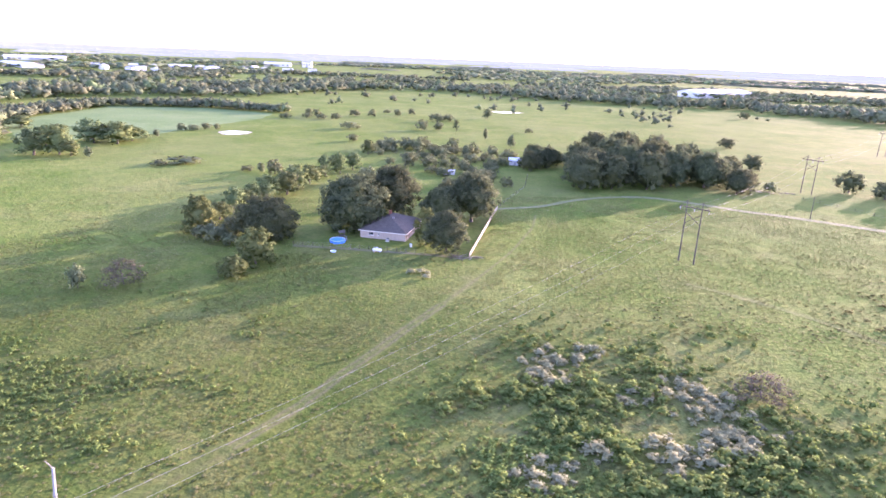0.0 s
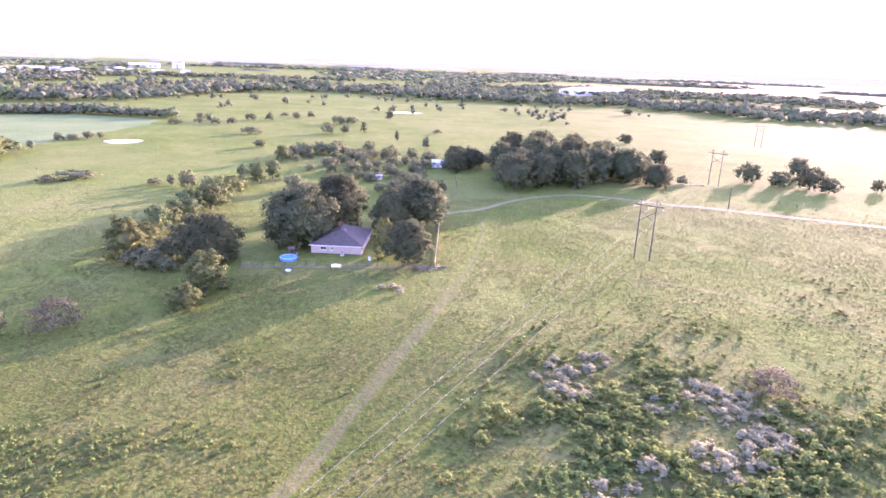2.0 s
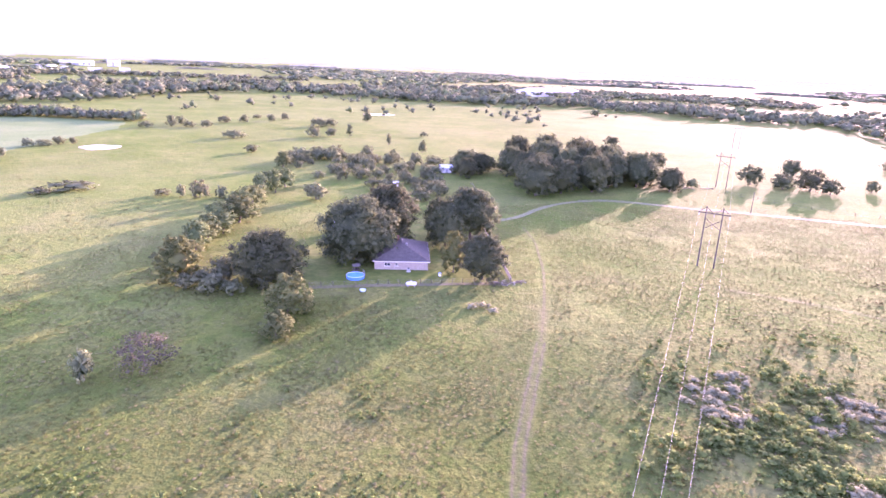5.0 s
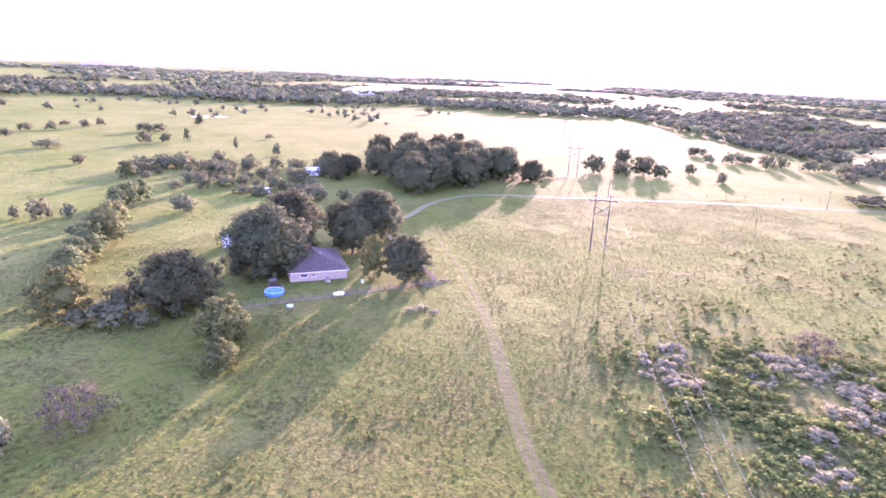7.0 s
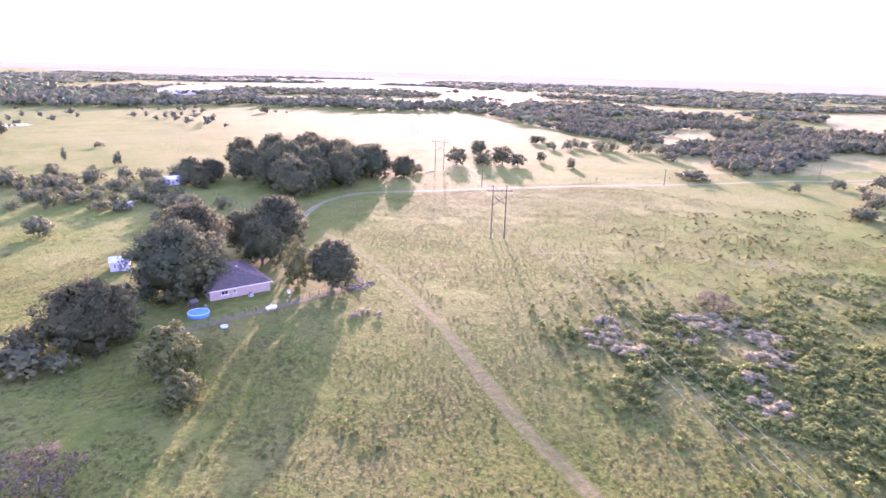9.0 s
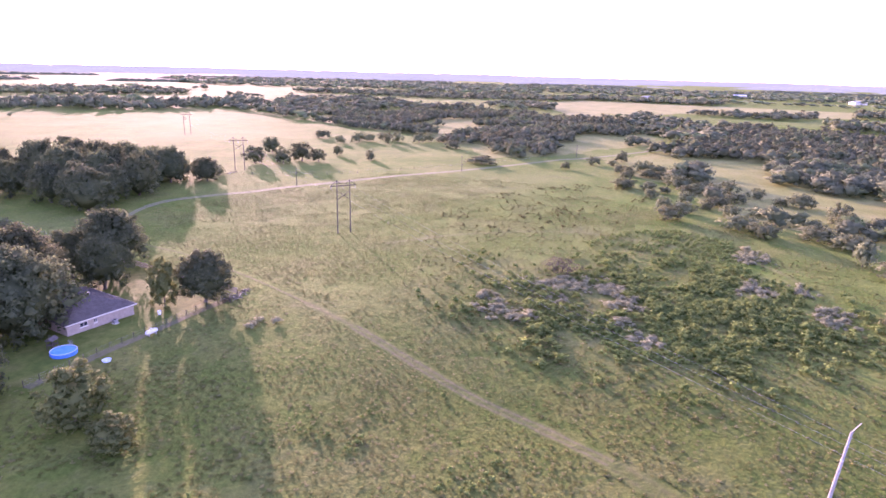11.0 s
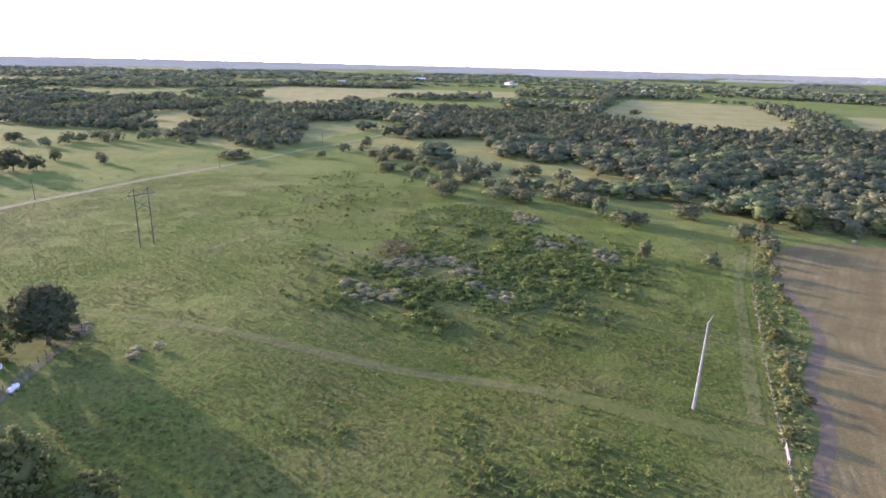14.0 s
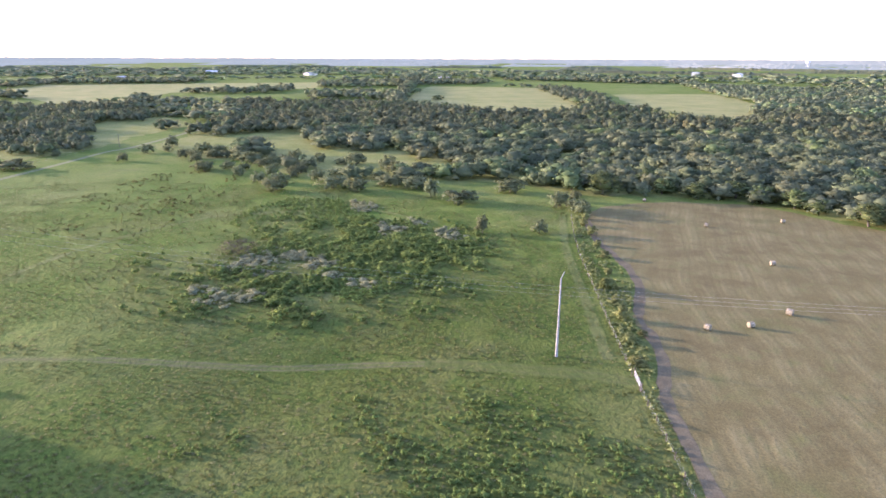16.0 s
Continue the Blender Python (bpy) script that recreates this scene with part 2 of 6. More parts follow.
M_FENCEROW = leaf_material("fence_row_leaves", (0.098, 0.116, 0.042), (0.132, 0.154, 0.054), (0.175, 0.195, 0.072), 0.2, 0.5)
M_BARK = worn_material("grey_bark", (0.085, 0.068, 0.052), (0.135, 0.112, 0.090), 1.5, 0.9, 0.04)
M_POSTWOOD = worn_material("weathered_post_wood", (0.066, 0.053, 0.040), (0.112, 0.092, 0.072), 1.2, 0.85, 0.01)
M_PALEPOLE = worn_material("bleached_pole_wood", (0.220, 0.210, 0.200), (0.300, 0.288, 0.276), 0.8, 0.7, 0.01)
M_FENCEWOOD = worn_material("bleached_fence_boards", (0.300, 0.266, 0.212), (0.400, 0.358, 0.290), 1.5, 0.85, 0.008)
M_STEEL = worn_material("galvanised_steel", (0.30, 0.30, 0.31), (0.42, 0.42, 0.43), 2.0, 0.45, 0.002, 0.6)
M_WIRE = worn_material("aluminium_conductor", (0.34, 0.34, 0.33), (0.44, 0.44, 0.43), 1.0, 0.62, 0.001, 0.15, 0.3)
M_CERAMIC = worn_material("grey_insulator_ceramic", (0.30, 0.30, 0.32), (0.42, 0.42, 0.44), 6.0, 0.3, 0.001)
M_BRICK = worn_material("tan_house_brick", (0.300, 0.245, 0.200), (0.380, 0.315, 0.260), 1.6, 0.85, 0.012)
M_ROOF = worn_material("dark_purplish_shingles", (0.078, 0.070, 0.062), (0.112, 0.102, 0.090), 1.2, 0.85, 0.015)
M_TRIM = worn_material("cream_painted_trim", (0.62, 0.58, 0.50), (0.72, 0.68, 0.60), 2.0, 0.6, 0.003)
M_DARKGLASS = worn_material("dark_window_glass", (0.020, 0.024, 0.030), (0.035, 0.040, 0.050), 0.6, 0.08, 0.0005, 0.0, 0.6)
M_RUST = worn_material("rusty_red_brick", (0.190, 0.080, 0.058), (0.270, 0.125, 0.090), 2.0, 0.85, 0.01)
M_BLUE = worn_material("bright_blue_pool_vinyl", (0.030, 0.180, 0.620), (0.050, 0.260, 0.750), 1.5, 0.4, 0.004)
M_PALEBLUE = worn_material("pale_blue_plastic", (0.42, 0.55, 0.72), (0.55, 0.66, 0.80), 3.0, 0.4, 0.003)
M_WATER = worn_material("still_water", (0.020, 0.035, 0.040), (0.030, 0.048, 0.050), 0.3, 0.04, 0.002, 0.0, 0.6)
M_POOLWATER = worn_material("pool_water", (0.060, 0.340, 0.720), (0.100, 0.430, 0.800), 1.2, 0.05, 0.004, 0.0, 0.6)
M_MUD = worn_material("dried_mud", (0.30, 0.26, 0.19), (0.40, 0.35, 0.27), 0.15, 0.9, 0.02)
M_WHITEMETAL = worn_material("white_painted_metal", (0.54, 0.54, 0.54), (0.64, 0.64, 0.64), 0.8, 0.45, 0.002)
M_BLUEMETAL = worn_material("pale_blue_metal_roof", (0.48, 0.56, 0.70), (0.60, 0.67, 0.78), 0.6, 0.4, 0.002, 0.2)
M_DARKROOF = worn_material("grey_barn_roof", (0.28, 0.28, 0.30), (0.36, 0.36, 0.38), 0.3, 0.6, 0.002)
M_BALE = worn_material("pale_round_hay", (0.183, 0.157, 0.102), (0.246, 0.214, 0.143), 4.0, 0.9, 0.03)
M_BALEEND = worn_material("coiled_hay_end", (0.178, 0.153, 0.099), (0.242, 0.209, 0.139), 5.0, 0.9, 0.03)
M_BLACK = worn_material("black_rubber", (0.020, 0.020, 0.021), (0.032, 0.032, 0.034), 4.0, 0.7, 0.003)


# ---------------------------------------------------------------- mesh helpers
def mesh_arrays(name, verts, faces, material, uv=None, smooth=False, normals=None):
    """A mesh from arrays of places and of three- or four-cornered faces."""
    verts, faces = np.asarray(verts, np.float32), np.asarray(faces, np.int32)
    me = bpy.data.meshes.new(name)
    n, c = faces.shape
    me.vertices.add(len(verts))
    me.vertices.foreach_set("co", verts.ravel())
    me.loops.add(n * c)
    me.loops.foreach_set("vertex_index", faces.ravel())
    me.polygons.add(n)
    me.polygons.foreach_set("loop_start", np.arange(0, n * c, c, dtype=np.int32))
    me.polygons.foreach_set("loop_total", np.full(n, c, np.int32))
    if uv is not None:
        layer = me.uv_layers.new(name="UVMap")
        layer.data.foreach_set("uv", np.asarray(uv, np.float32)[faces.ravel()].ravel())
    me.materials.append(material)
    me.polygons.foreach_set("use_smooth", np.full(n, smooth, bool))
    me.update(calc_edges=True)
    me.validate()
    if normals is not None:
        me.polygons.foreach_set("use_smooth", np.full(n, True, bool))
        me.normals_split_custom_set_from_vertices(np.asarray(normals, np.float32))
    return me


def join_arrays(*pieces):
    """Several (verts, faces) with the same corner count as one."""
    vs, fs, at = [], [], 0
    for v, f in pieces:
        vs.append(np.asarray(v, float))
        fs.append(np.asarray(f, int) + at)
        at += len(v)
    return np.concatenate(vs), np.concatenate(fs)


def unit(v):
    return v / (np.linalg.norm(v, axis=-1, keepdims=True) + 1e-9)


def leafy(*pieces):
    """Leafy pieces (verts, faces, normals) as one."""
    v, f = join_arrays(*((v, f) for v, f, _ in pieces))
    return v, f, np.concatenate([n for *_, n in pieces])


def tube(points, radii, sides=8, cap=True):
    """A tapered tube through points: quads, with closed ends."""
    pts = [Vector(p) for p in points]
    vs, fs = [], []
    for i, p in enumerate(pts):
        way = (pts[min(i + 1, len(pts) - 1)] - pts[max(i - 1, 0)]).normalized()
        side = way.orthogonal().normalized() if abs(way.z) > 0.99 else way.cross(Vector((0, 0, 1))).normalized()
        up = side.cross(way)
        for k in range(sides):
            a = 2 * math.pi * k / sides
            vs.append(p + radii[i] * (math.cos(a) * side + math.sin(a) * up))
    for i in range(len(pts) - 1):
        for k in range(sides):
            a, b = i * sides + k, i * sides + (k + 1) % sides
            fs.append((a, b, b + sides, a + sides))
    if cap:
        for i in (0, len(pts) - 1):
            mid = len(vs)
            vs.append(pts[i])
            for k in range(0, sides, 2):
                fs.append((i * sides + k, i * sides + (k + 1) % sides, i * sides + (k + 2) % sides, mid))
    return np.array([tuple(v) for v in vs]), np.array(fs)


def box(x0, x1, y0, y1, z0, z1):
    vs = [(x, y, z) for z in (z0, z1) for y in (y0, y1) for x in (x0, x1)]
    fs = [(0, 2, 3, 1), (4, 5, 7, 6), (0, 1, 5, 4), (1, 3, 7, 5), (3, 2, 6, 7), (2, 0, 4, 6)]
    return np.array(vs, float), np.array(fs)


def beam(a, b, w, h):
    """A squared bar from a to b."""
    a, b = Vector(a), Vector(b)
    way = (b - a).normalized()
    side = way.cross(Vector((0, 0, 1)))
    side = side.normalized() if side.length > 1e-3 else Vector((1, 0, 0))
    up = side.cross(way)
    vs = [tuple(p + sx * side * w / 2 + sz * up * h / 2) for p in (a, b) for sx, sz in ((-1, -1), (1, -1), (1, 1), (-1, 1))]
    fs = [(0, 1, 2, 3), (7, 6, 5, 4), (0, 4, 5, 1), (1, 5, 6, 2), (2, 6, 7, 3), (3, 7, 4, 0)]
    return np.array(vs), np.array(fs)


def part(name, geo, material, parent, label="", bevel=0.0, smooth=False):
    """One mesh object under a thing or under a part."""
    me = mesh_arrays(name, *geo, material, smooth=smooth)
    if bevel:
        bm = bmesh.new()
        bm.from_mesh(me)
        bmesh.ops.recalc_face_normals(bm, faces=bm.faces)
        bmesh.ops.bevel(bm, geom=list(bm.edges), offset=bevel, segments=2, affect="EDGES", profile=0.6)
        bm.to_mesh(me)
        bm.free()
    ob = new(name, me)
    ob.parent = parent
    if label:
        tagged(ob, label)
    return ob


def thing(name, label, category, group="", m=None, kind=""):
    ob = new(name)
    ob.empty_display_size = 0.5
    tagged(ob, label, category, group, kind)
    if m is not None:
        ob.matrix_basis = m
    return ob


def setting(name, me, label, category, kind="structure"):
    return tagged(new(name, me), label, category, kind=kind)


def polygon_area(name, pts, z, material, label, category, wobble=0.0, step=4.0, seed=1):
    """A flat patch of ground with a slightly uneven edge."""
    rng = np.random.default_rng(seed)
    edge = []
    for a, b in zip(pts, pts[1:] + pts[:1]):
        a, b = np.array(a, float), np.array(b, float)
        n = max(1, int(np.linalg.norm(b - a) / step))
        for i in range(n):
            edge.append(a + (b - a) * i / n + rng.normal(0, wobble, 2))
    bm = bmesh.new()
    face = bm.faces.new([bm.verts.new((*p, z)) for p in edge])
    face.normal_update()
    if face.normal.z < 0:
        face.normal_flip()
    bmesh.ops.triangulate(bm, faces=[face])
    me = bpy.data.meshes.new(name)
    bm.to_mesh(me)
    bm.free()
    me.materials.append(material)
    return setting(name, me, label, category)


def smooth_path(pts, step=2.5):
    """Catmull-Rom through the points, resampled."""
    p = np.array(pts, float)
    p = np.concatenate([[2 * p[0] - p[1]], p, [2 * p[-1] - p[-2]]])
    out = []
    for i in range(1, len(p) - 2):
        n = max(2, int(np.linalg.norm(p[i + 1] - p[i]) / step))
        for s in np.arange(n) / n:
            a, b, c, d = p[i - 1 : i + 3]
            out.append(0.5 * (2 * b + (c - a) * s + (2 * a - 5 * b + 4 * c - d) * s * s + (3 * b - 3 * c + d - a) * s**3))
    out.append(p[-2])
    return np.array(out)


def ribbon(name, pts, width, z, material, label, category, wobble=0.0, seed=2):
    """A strip of worn ground along a path; u runs across it."""
    rng = np.random.default_rng(seed)
    c = smooth_path(pts)
    way = np.gradient(c, axis=0)
    side = np.stack([way[:, 1], -way[:, 0]], 1) / np.linalg.norm(way, axis=1)[:, None]
    us = np.linspace(0, 1, 5)
    w = width * (1 + rng.normal(0, wobble, len(c)))
    vs = np.concatenate([np.c_[c + side * ((u - 0.5) * w)[:, None], np.zeros(len(c))] for u in us])
    vs[:, 2] = z + lie(vs[:, 0], vs[:, 1])
    length = np.r_[0, np.cumsum(np.linalg.norm(np.diff(c, axis=0), axis=1))]
    uv = np.concatenate([np.c_[np.full(len(c), u), length / width] for u in us])
    n = len(c)
    fs = [(k * n + i + 1, k * n + i, (k + 1) * n + i, (k + 1) * n + i + 1) for k in range(4) for i in range(n - 1)]
    fs = np.array(fs)[:, ::-1]
    return setting(name, mesh_arrays(name, vs, fs, material, uv), label, category)


def lie(x, y):
    """Height of the ground: a shallow dip beside the track."""
    return -1.5 * np.exp(-(((x + 20) / 27) ** 2) - ((y - 94) / 27) ** 2)


def inside(x, y, poly):
    """Which of the places lie in the polygon."""
    px, py = np.array(poly, float).T
    qx, qy = np.roll(px, -1), np.roll(py, -1)
    hit = np.zeros(np.shape(x), bool)
    for a, b, c, d in zip(px, py, qx, qy):
        if b != d:
            hit ^= ((b > y) != (d > y)) & (x < (c - a) * (y - b) / (d - b) + a)
    return hit


def near_line(x, y, pts):
    """Distance of places from a line of points."""
    best = np.full(np.shape(x), 1e9)
    for (a, b), (c, d) in zip(pts, pts[1:]):
        s = np.clip(((x - a) * (c - a) + (y - b) * (d - b)) / ((c - a) ** 2 + (d - b) ** 2), 0, 1)
        best = np.minimum(best, np.hypot(x - a - s * (c - a), y - b - s * (d - b)))
    return best


def field_noise(x, y, size, seed):
    """Smooth random values, 0 to 1, over the plan."""
    rng = np.random.default_rng(seed)
    g = rng.random((64, 64))
    u, v = x / size + 1000, y / size + 1000
    i, j = np.floor(u).astype(int), np.floor(v).astype(int)
    s, t = u - i, v - j
    s, t = s * s * (3 - 2 * s), t * t * (3 - 2 * t)
    q = lambda a, b: g[a % 64, b % 64]
    return (q(i, j) * (1 - s) + q(i + 1, j) * s) * (1 - t) + (q(i, j + 1) * (1 - s) + q(i + 1, j + 1) * s) * t


# ---------------------------------------------------------------- foliage
ICO_V = np.array([(0, 0, -1), (0.72, -0.53, -0.45), (-0.28, -0.85, -0.45), (-0.89, 0, -0.45), (-0.28, 0.85, -0.45), (0.72, 0.53, -0.45),
                  (0.28, -0.85, 0.45), (-0.72, -0.53, 0.45), (-0.72, 0.53, 0.45), (0.28, 0.85, 0.45), (0.89, 0, 0.45), (0, 0, 1)])
ICO_F = np.array([(0, 1, 2), (1, 0, 5), (0, 2, 3), (0, 3, 4), (0, 4, 5), (1, 5, 10), (2, 1, 6), (3, 2, 7), (4, 3, 8), (5, 4, 9), (1, 10, 6), (2, 6, 7),
                  (3, 7, 8), (4, 8, 9), (5, 9, 10), (6, 10, 11), (7, 6, 11), (8, 7, 11), (9, 8, 11), (10, 9, 11)])


OCT_V = np.array([(1, 0, 0), (-1, 0, 0), (0, 1, 0), (0, -1, 0), (0, 0, 1), (0, 0, -1)], float)
OCT_F = np.array([(0, 2, 4), (2, 1, 4), (1, 3, 4), (3, 0, 4), (2, 0, 5), (1, 2, 5), (3, 1, 5), (0, 3, 5)])


def leaf_cards(rng, centres, normals, size):
    """Leaf sprays: bent diamonds of two triangles facing roughly along the normals."""
    n = len(centres)
    nrm = normals + rng.normal(0, 0.45, (n, 3))
    nrm /= np.linalg.norm(nrm, axis=1)[:, None] + 1e-9
    a = np.cross(nrm, rng.normal(0, 1, (n, 3)))
    a /= np.linalg.norm(a, axis=1)[:, None] + 1e-9
    b = np.cross(nrm, a)
    s = size * rng.uniform(0.6, 1.35, (n, 1))
    tip = s * (0.25 * rng.normal(0, 1, (n, 1))) * nrm
    v = np.stack([centres - a * s + tip, centres - b * s * 0.62, centres + b * s * 0.62, centres + a * s + tip], 1).reshape(-1, 3)
    k = 4 * np.arange(n)[:, None]
    f = np.concatenate([k + [0, 1, 2], k + [1, 3, 2]])
    soft = unit(normals + rng.normal(0, 0.42, (n, 3)))
    return v, f, np.repeat(soft, 4, 0)


def crown(rng, w, h, low, clumps, cards, size, round_top=0.5, core=0.64, lift=0.3, dome=1.5, body=0.25):
    """A crown from many leafy clumps of uneven size set over a dome, with gaps; each clump has a rough heart and leaf sprays round it."""
    pieces = []
    top = h - low
    mid = np.array([0, 0, low + 0.35 * top])
    span = np.array([w / 2, w / 2, top * 0.6])
    for i in range(clumps):
        z = ((i + 0.5) / clumps) ** (0.72 if round_top < 0.6 else 0.9)
        prof = math.sqrt(max(0.04, 1 - ((z - 0.4) / 0.64) ** 2)) if z > 0.4 else 0.80 + 0.20 * z / 0.4
        ang = i * 2.39996 + rng.normal(0, 0.35)
        rad = w / 2 * prof * rng.uniform(0.34, 0.88)
        r = w * (0.085 + 0.125 * rng.random() ** 1.3) * (1.25 if clumps < 9 else 1.0) * (16 / max(clumps, 8)) ** 0.30
        c = np.array([rad * math.cos(ang), rad * math.sin(ang), low + r * 0.5 + (top - r * 1.2) * z + rng.normal(0, 0.025 * h)])
        r3 = r * rng.uniform(0.75, 1.25, 3) * (1, 1, 0.85)
        hv = OCT_V * rng.uniform(0.95, 1.30, (6, 1)) * r3 * core + c
        pieces.append((hv, OCT_F, unit(OCT_V + dome * (hv - mid) / span + (0, 0, lift))))
        d = rng.normal(0, 1, (cards, 3))
        d[:, 2] += 0.25
        d = unit(d)
        p = c + d * r3 * rng.uniform(0.55, 1.22, (cards, 1))
        v, f, n = leaf_cards(rng, p, d, size)
        pieces.append((v, f, unit(n + dome * (v - mid) / span + (0, 0, lift))))
    if core < 0.4:
        return leafy(*pieces)
    heart = np.array([w * body, w * body, top * body * 1.2])
    hv = ICO_V * rng.uniform(0.8, 1.1, (12, 1)) * heart + [0, 0, low + top * 0.46]
    pieces.append((hv, ICO_F, unit(ICO_V)))
    if body > 0.3:      # leaf sprays all over the heart
        sprays = 26 if clumps < 20 else 420
        d = rng.normal(0, 1, (sprays, 3))
        d[:, 2] = np.abs(d[:, 2]) * 0.9
        d = unit(d)
        v, f, n = leaf_cards(rng, [0, 0, low + top * 0.46] + d * heart * rng.uniform(0.98, 1.22, (sprays, 1)), d, size * 1.3)
        pieces.append((v, f, unit(n + 0.8 * dome * (v - mid) / span + (0, 0, lift))))
    return leafy(*pieces)


def trunk_geo(rng, w, h, low, limbs, r):
    """A tapered trunk with a flared foot and limbs that spread into the crown."""
    lean = rng.normal(0, 0.03 * h, 2)
    fork = max(low * 0.9, h * 0.22)
    pieces = [tube([(0, 0, -0.15), (lean[0] * 0.2, lean[1] * 0.2, 0.35), (lean[0] * 0.5, lean[1] * 0.5, fork * 0.6), (lean[0], lean[1], fork), (lean[0] * 1.2, lean[1] * 1.2, h * 0.7)],
                   [r * 1.5, r * 1.1, r * 0.92, r * 0.8, r * 0.25], 8)]
    for i in range(limbs):
        a = 2 * math.pi * i / limbs + rng.normal(0, 0.3)
        reach, rise = w * rng.uniform(0.24, 0.36), h * rng.uniform(0.45, 0.75)
        mid = (lean[0] + 0.5 * reach * math.cos(a), lean[1] + 0.5 * reach * math.sin(a), fork + (rise - fork) * 0.62)
        pieces.append(tube([(lean[0], lean[1], fork * 0.92), mid, (reach * math.cos(a), reach * math.sin(a), rise)], [r * 0.5, r * 0.34, r * 0.10], 6))
    return pieces


def tree_kind(name, label, category, material, w, h, low, clumps, cards, size, limbs=5, r=0.3, seed=1, round_top=0.5, core=0.5, body=0.25):
    """Builds one tree: an Empty with a trunk, its limbs and a crown; the copies share the meshes."""
    rng = np.random.default_rng(seed)
    t = thing(name, label, category)
    stem, *arms = trunk_geo(rng, w, h, low, limbs, r)
    trunk = part("trunk", stem, M_BARK, t, smooth=True)
    for arm in arms:
        part("limb", arm, M_BARK, trunk, smooth=True)
    v, f, n = crown(rng, w, h, low, clumps, cards, size, round_top, core, body=body)
    ob = new("crown", mesh_arrays("crown", v, f, material, normals=n))
    ob.parent = t
    t["wide"], t["tall"] = float(w), float(h)
    return t


USED = set()


def plant(kind, x, y, w, h, turn=None, label="", group=""):
    """A tree of that kind at a place, with its own width and height."""
    turn = (x * 37.7 + y * 91.3) % 360 if turn is None else turn
    kw, kh = kind["wide"], kind["tall"]
    m = pose(x, y, 0, 0, 0, turn) @ Matrix.Diagonal((w / kw, w / kw, h / kh, 1))
    if kind in USED:
        ob = copy_thing(kind, m)
    else:
        USED.add(kind)
        kind.matrix_basis = m
        ob = kind
    if label or group:
        tagged(ob, label, group=group)
    return ob


def spread(templates, x, y, width, height, rng):
    """Many copies of leafy templates (unit width and height), joined: verts, faces, normals and a random value for each plant."""
    vs, fs, ns, own, at = [], [], [], [], 0
    pick = rng.integers(0, len(templates), len(x))
    for k, (tv, tf, tn) in enumerate(templates):
        sel = np.flatnonzero(pick == k)
        if not len(sel):
            continue
        a = rng.uniform(0, 2 * math.pi, len(sel))
        c, s = np.cos(a)[:, None], np.sin(a)[:, None]
        w, h = width[sel][:, None], height[sel][:, None]
        v = np.stack([(tv[:, 0] * c - tv[:, 1] * s) * w + x[sel][:, None], (tv[:, 0] * s + tv[:, 1] * c) * w + y[sel][:, None], tv[:, 2] * h + lie(x[sel], y[sel])[:, None]], 2)
        n = np.stack([tn[:, 0] * c - tn[:, 1] * s, tn[:, 0] * s + tn[:, 1] * c, tn[:, 2] + 0 * c], 2)
        f = tf[None] + (at + len(tv) * np.arange(len(sel)))[:, None, None]
        vs.append(v.reshape(-1, 3))
        ns.append(n.reshape(-1, 3))
        fs.append(f.reshape(-1, tf.shape[1]))
        own.append(np.repeat(rng.random(len(sel)), len(tv)))
        at += v.shape[0] * v.shape[1]
    return np.concatenate(vs), np.concatenate(fs), np.concatenate(ns), np.concatenate(own)


def leafy_mesh(name, geo, material):
    v, f, n, own = geo
    me = mesh_arrays(name, v, f, material, normals=n)
    me.attributes.new("plant", "FLOAT", "POINT").data.foreach_set("value", own.astype(np.float32))
    return me


def scatter(poly, per_m2, rng, keep=None):
    """Jittered places in a polygon."""
    p = np.array(poly, float)
    step = 1 / math.sqrt(per_m2)
    gx, gy = np.meshgrid(np.arange(p[:, 0].min(), p[:, 0].max(), step), np.arange(p[:, 1].min(), p[:, 1].max(), step))
    x = (gx + rng.uniform(-0.62, 0.62, gx.shape) * step).ravel()
    y = (gy + rng.uniform(-0.62, 0.62, gy.shape) * step).ravel()
    ok = inside(x, y, poly)
    if keep is not None:
        ok &= keep(x, y)
    return x[ok], y[ok]


def tuft(rng, blades, spread_out=0.5, lift=1.0):
    """A low clump of blades that share one root: unit wide and high."""
    vs, fs = [(0.0, 0.0, 0.0)], []
    for i in range(blades):
        a = 2 * math.pi * i / blades + rng.normal(0, 0.3)
        d, l, w = rng.uniform(0.3, 0.5), rng.uniform(0.6, 1.0) * lift, rng.uniform(0.10, 0.2)
        c, s = math.cos(a), math.sin(a)
        k = len(vs)
        vs += [(d * 0.6 * c - w * s, d * 0.6 * s + w * c, l * 0.72), (d * 0.6 * c + w * s, d * 0.6 * s - w * c, l * 0.72), (d * c, d * s, l * rng.uniform(0.6, 1.0))]
        fs += [(0, k + 1, k), (k, k + 1, k + 2)]
    vs = np.array(vs)
    return vs, np.array(fs), unit(np.c_[vs[:, :2] * 0.9, np.full(len(vs), 1.0)])


def bush(rng, clumps, cards, size, lift=0.4, core=0.64, dome=1.8, body=0.25):
    """A unit bush of leafy clumps that reaches the ground."""
    return crown(rng, 1.0, 1.0, 0.02, clumps, cards, size, 0.7, core, lift, dome, body)


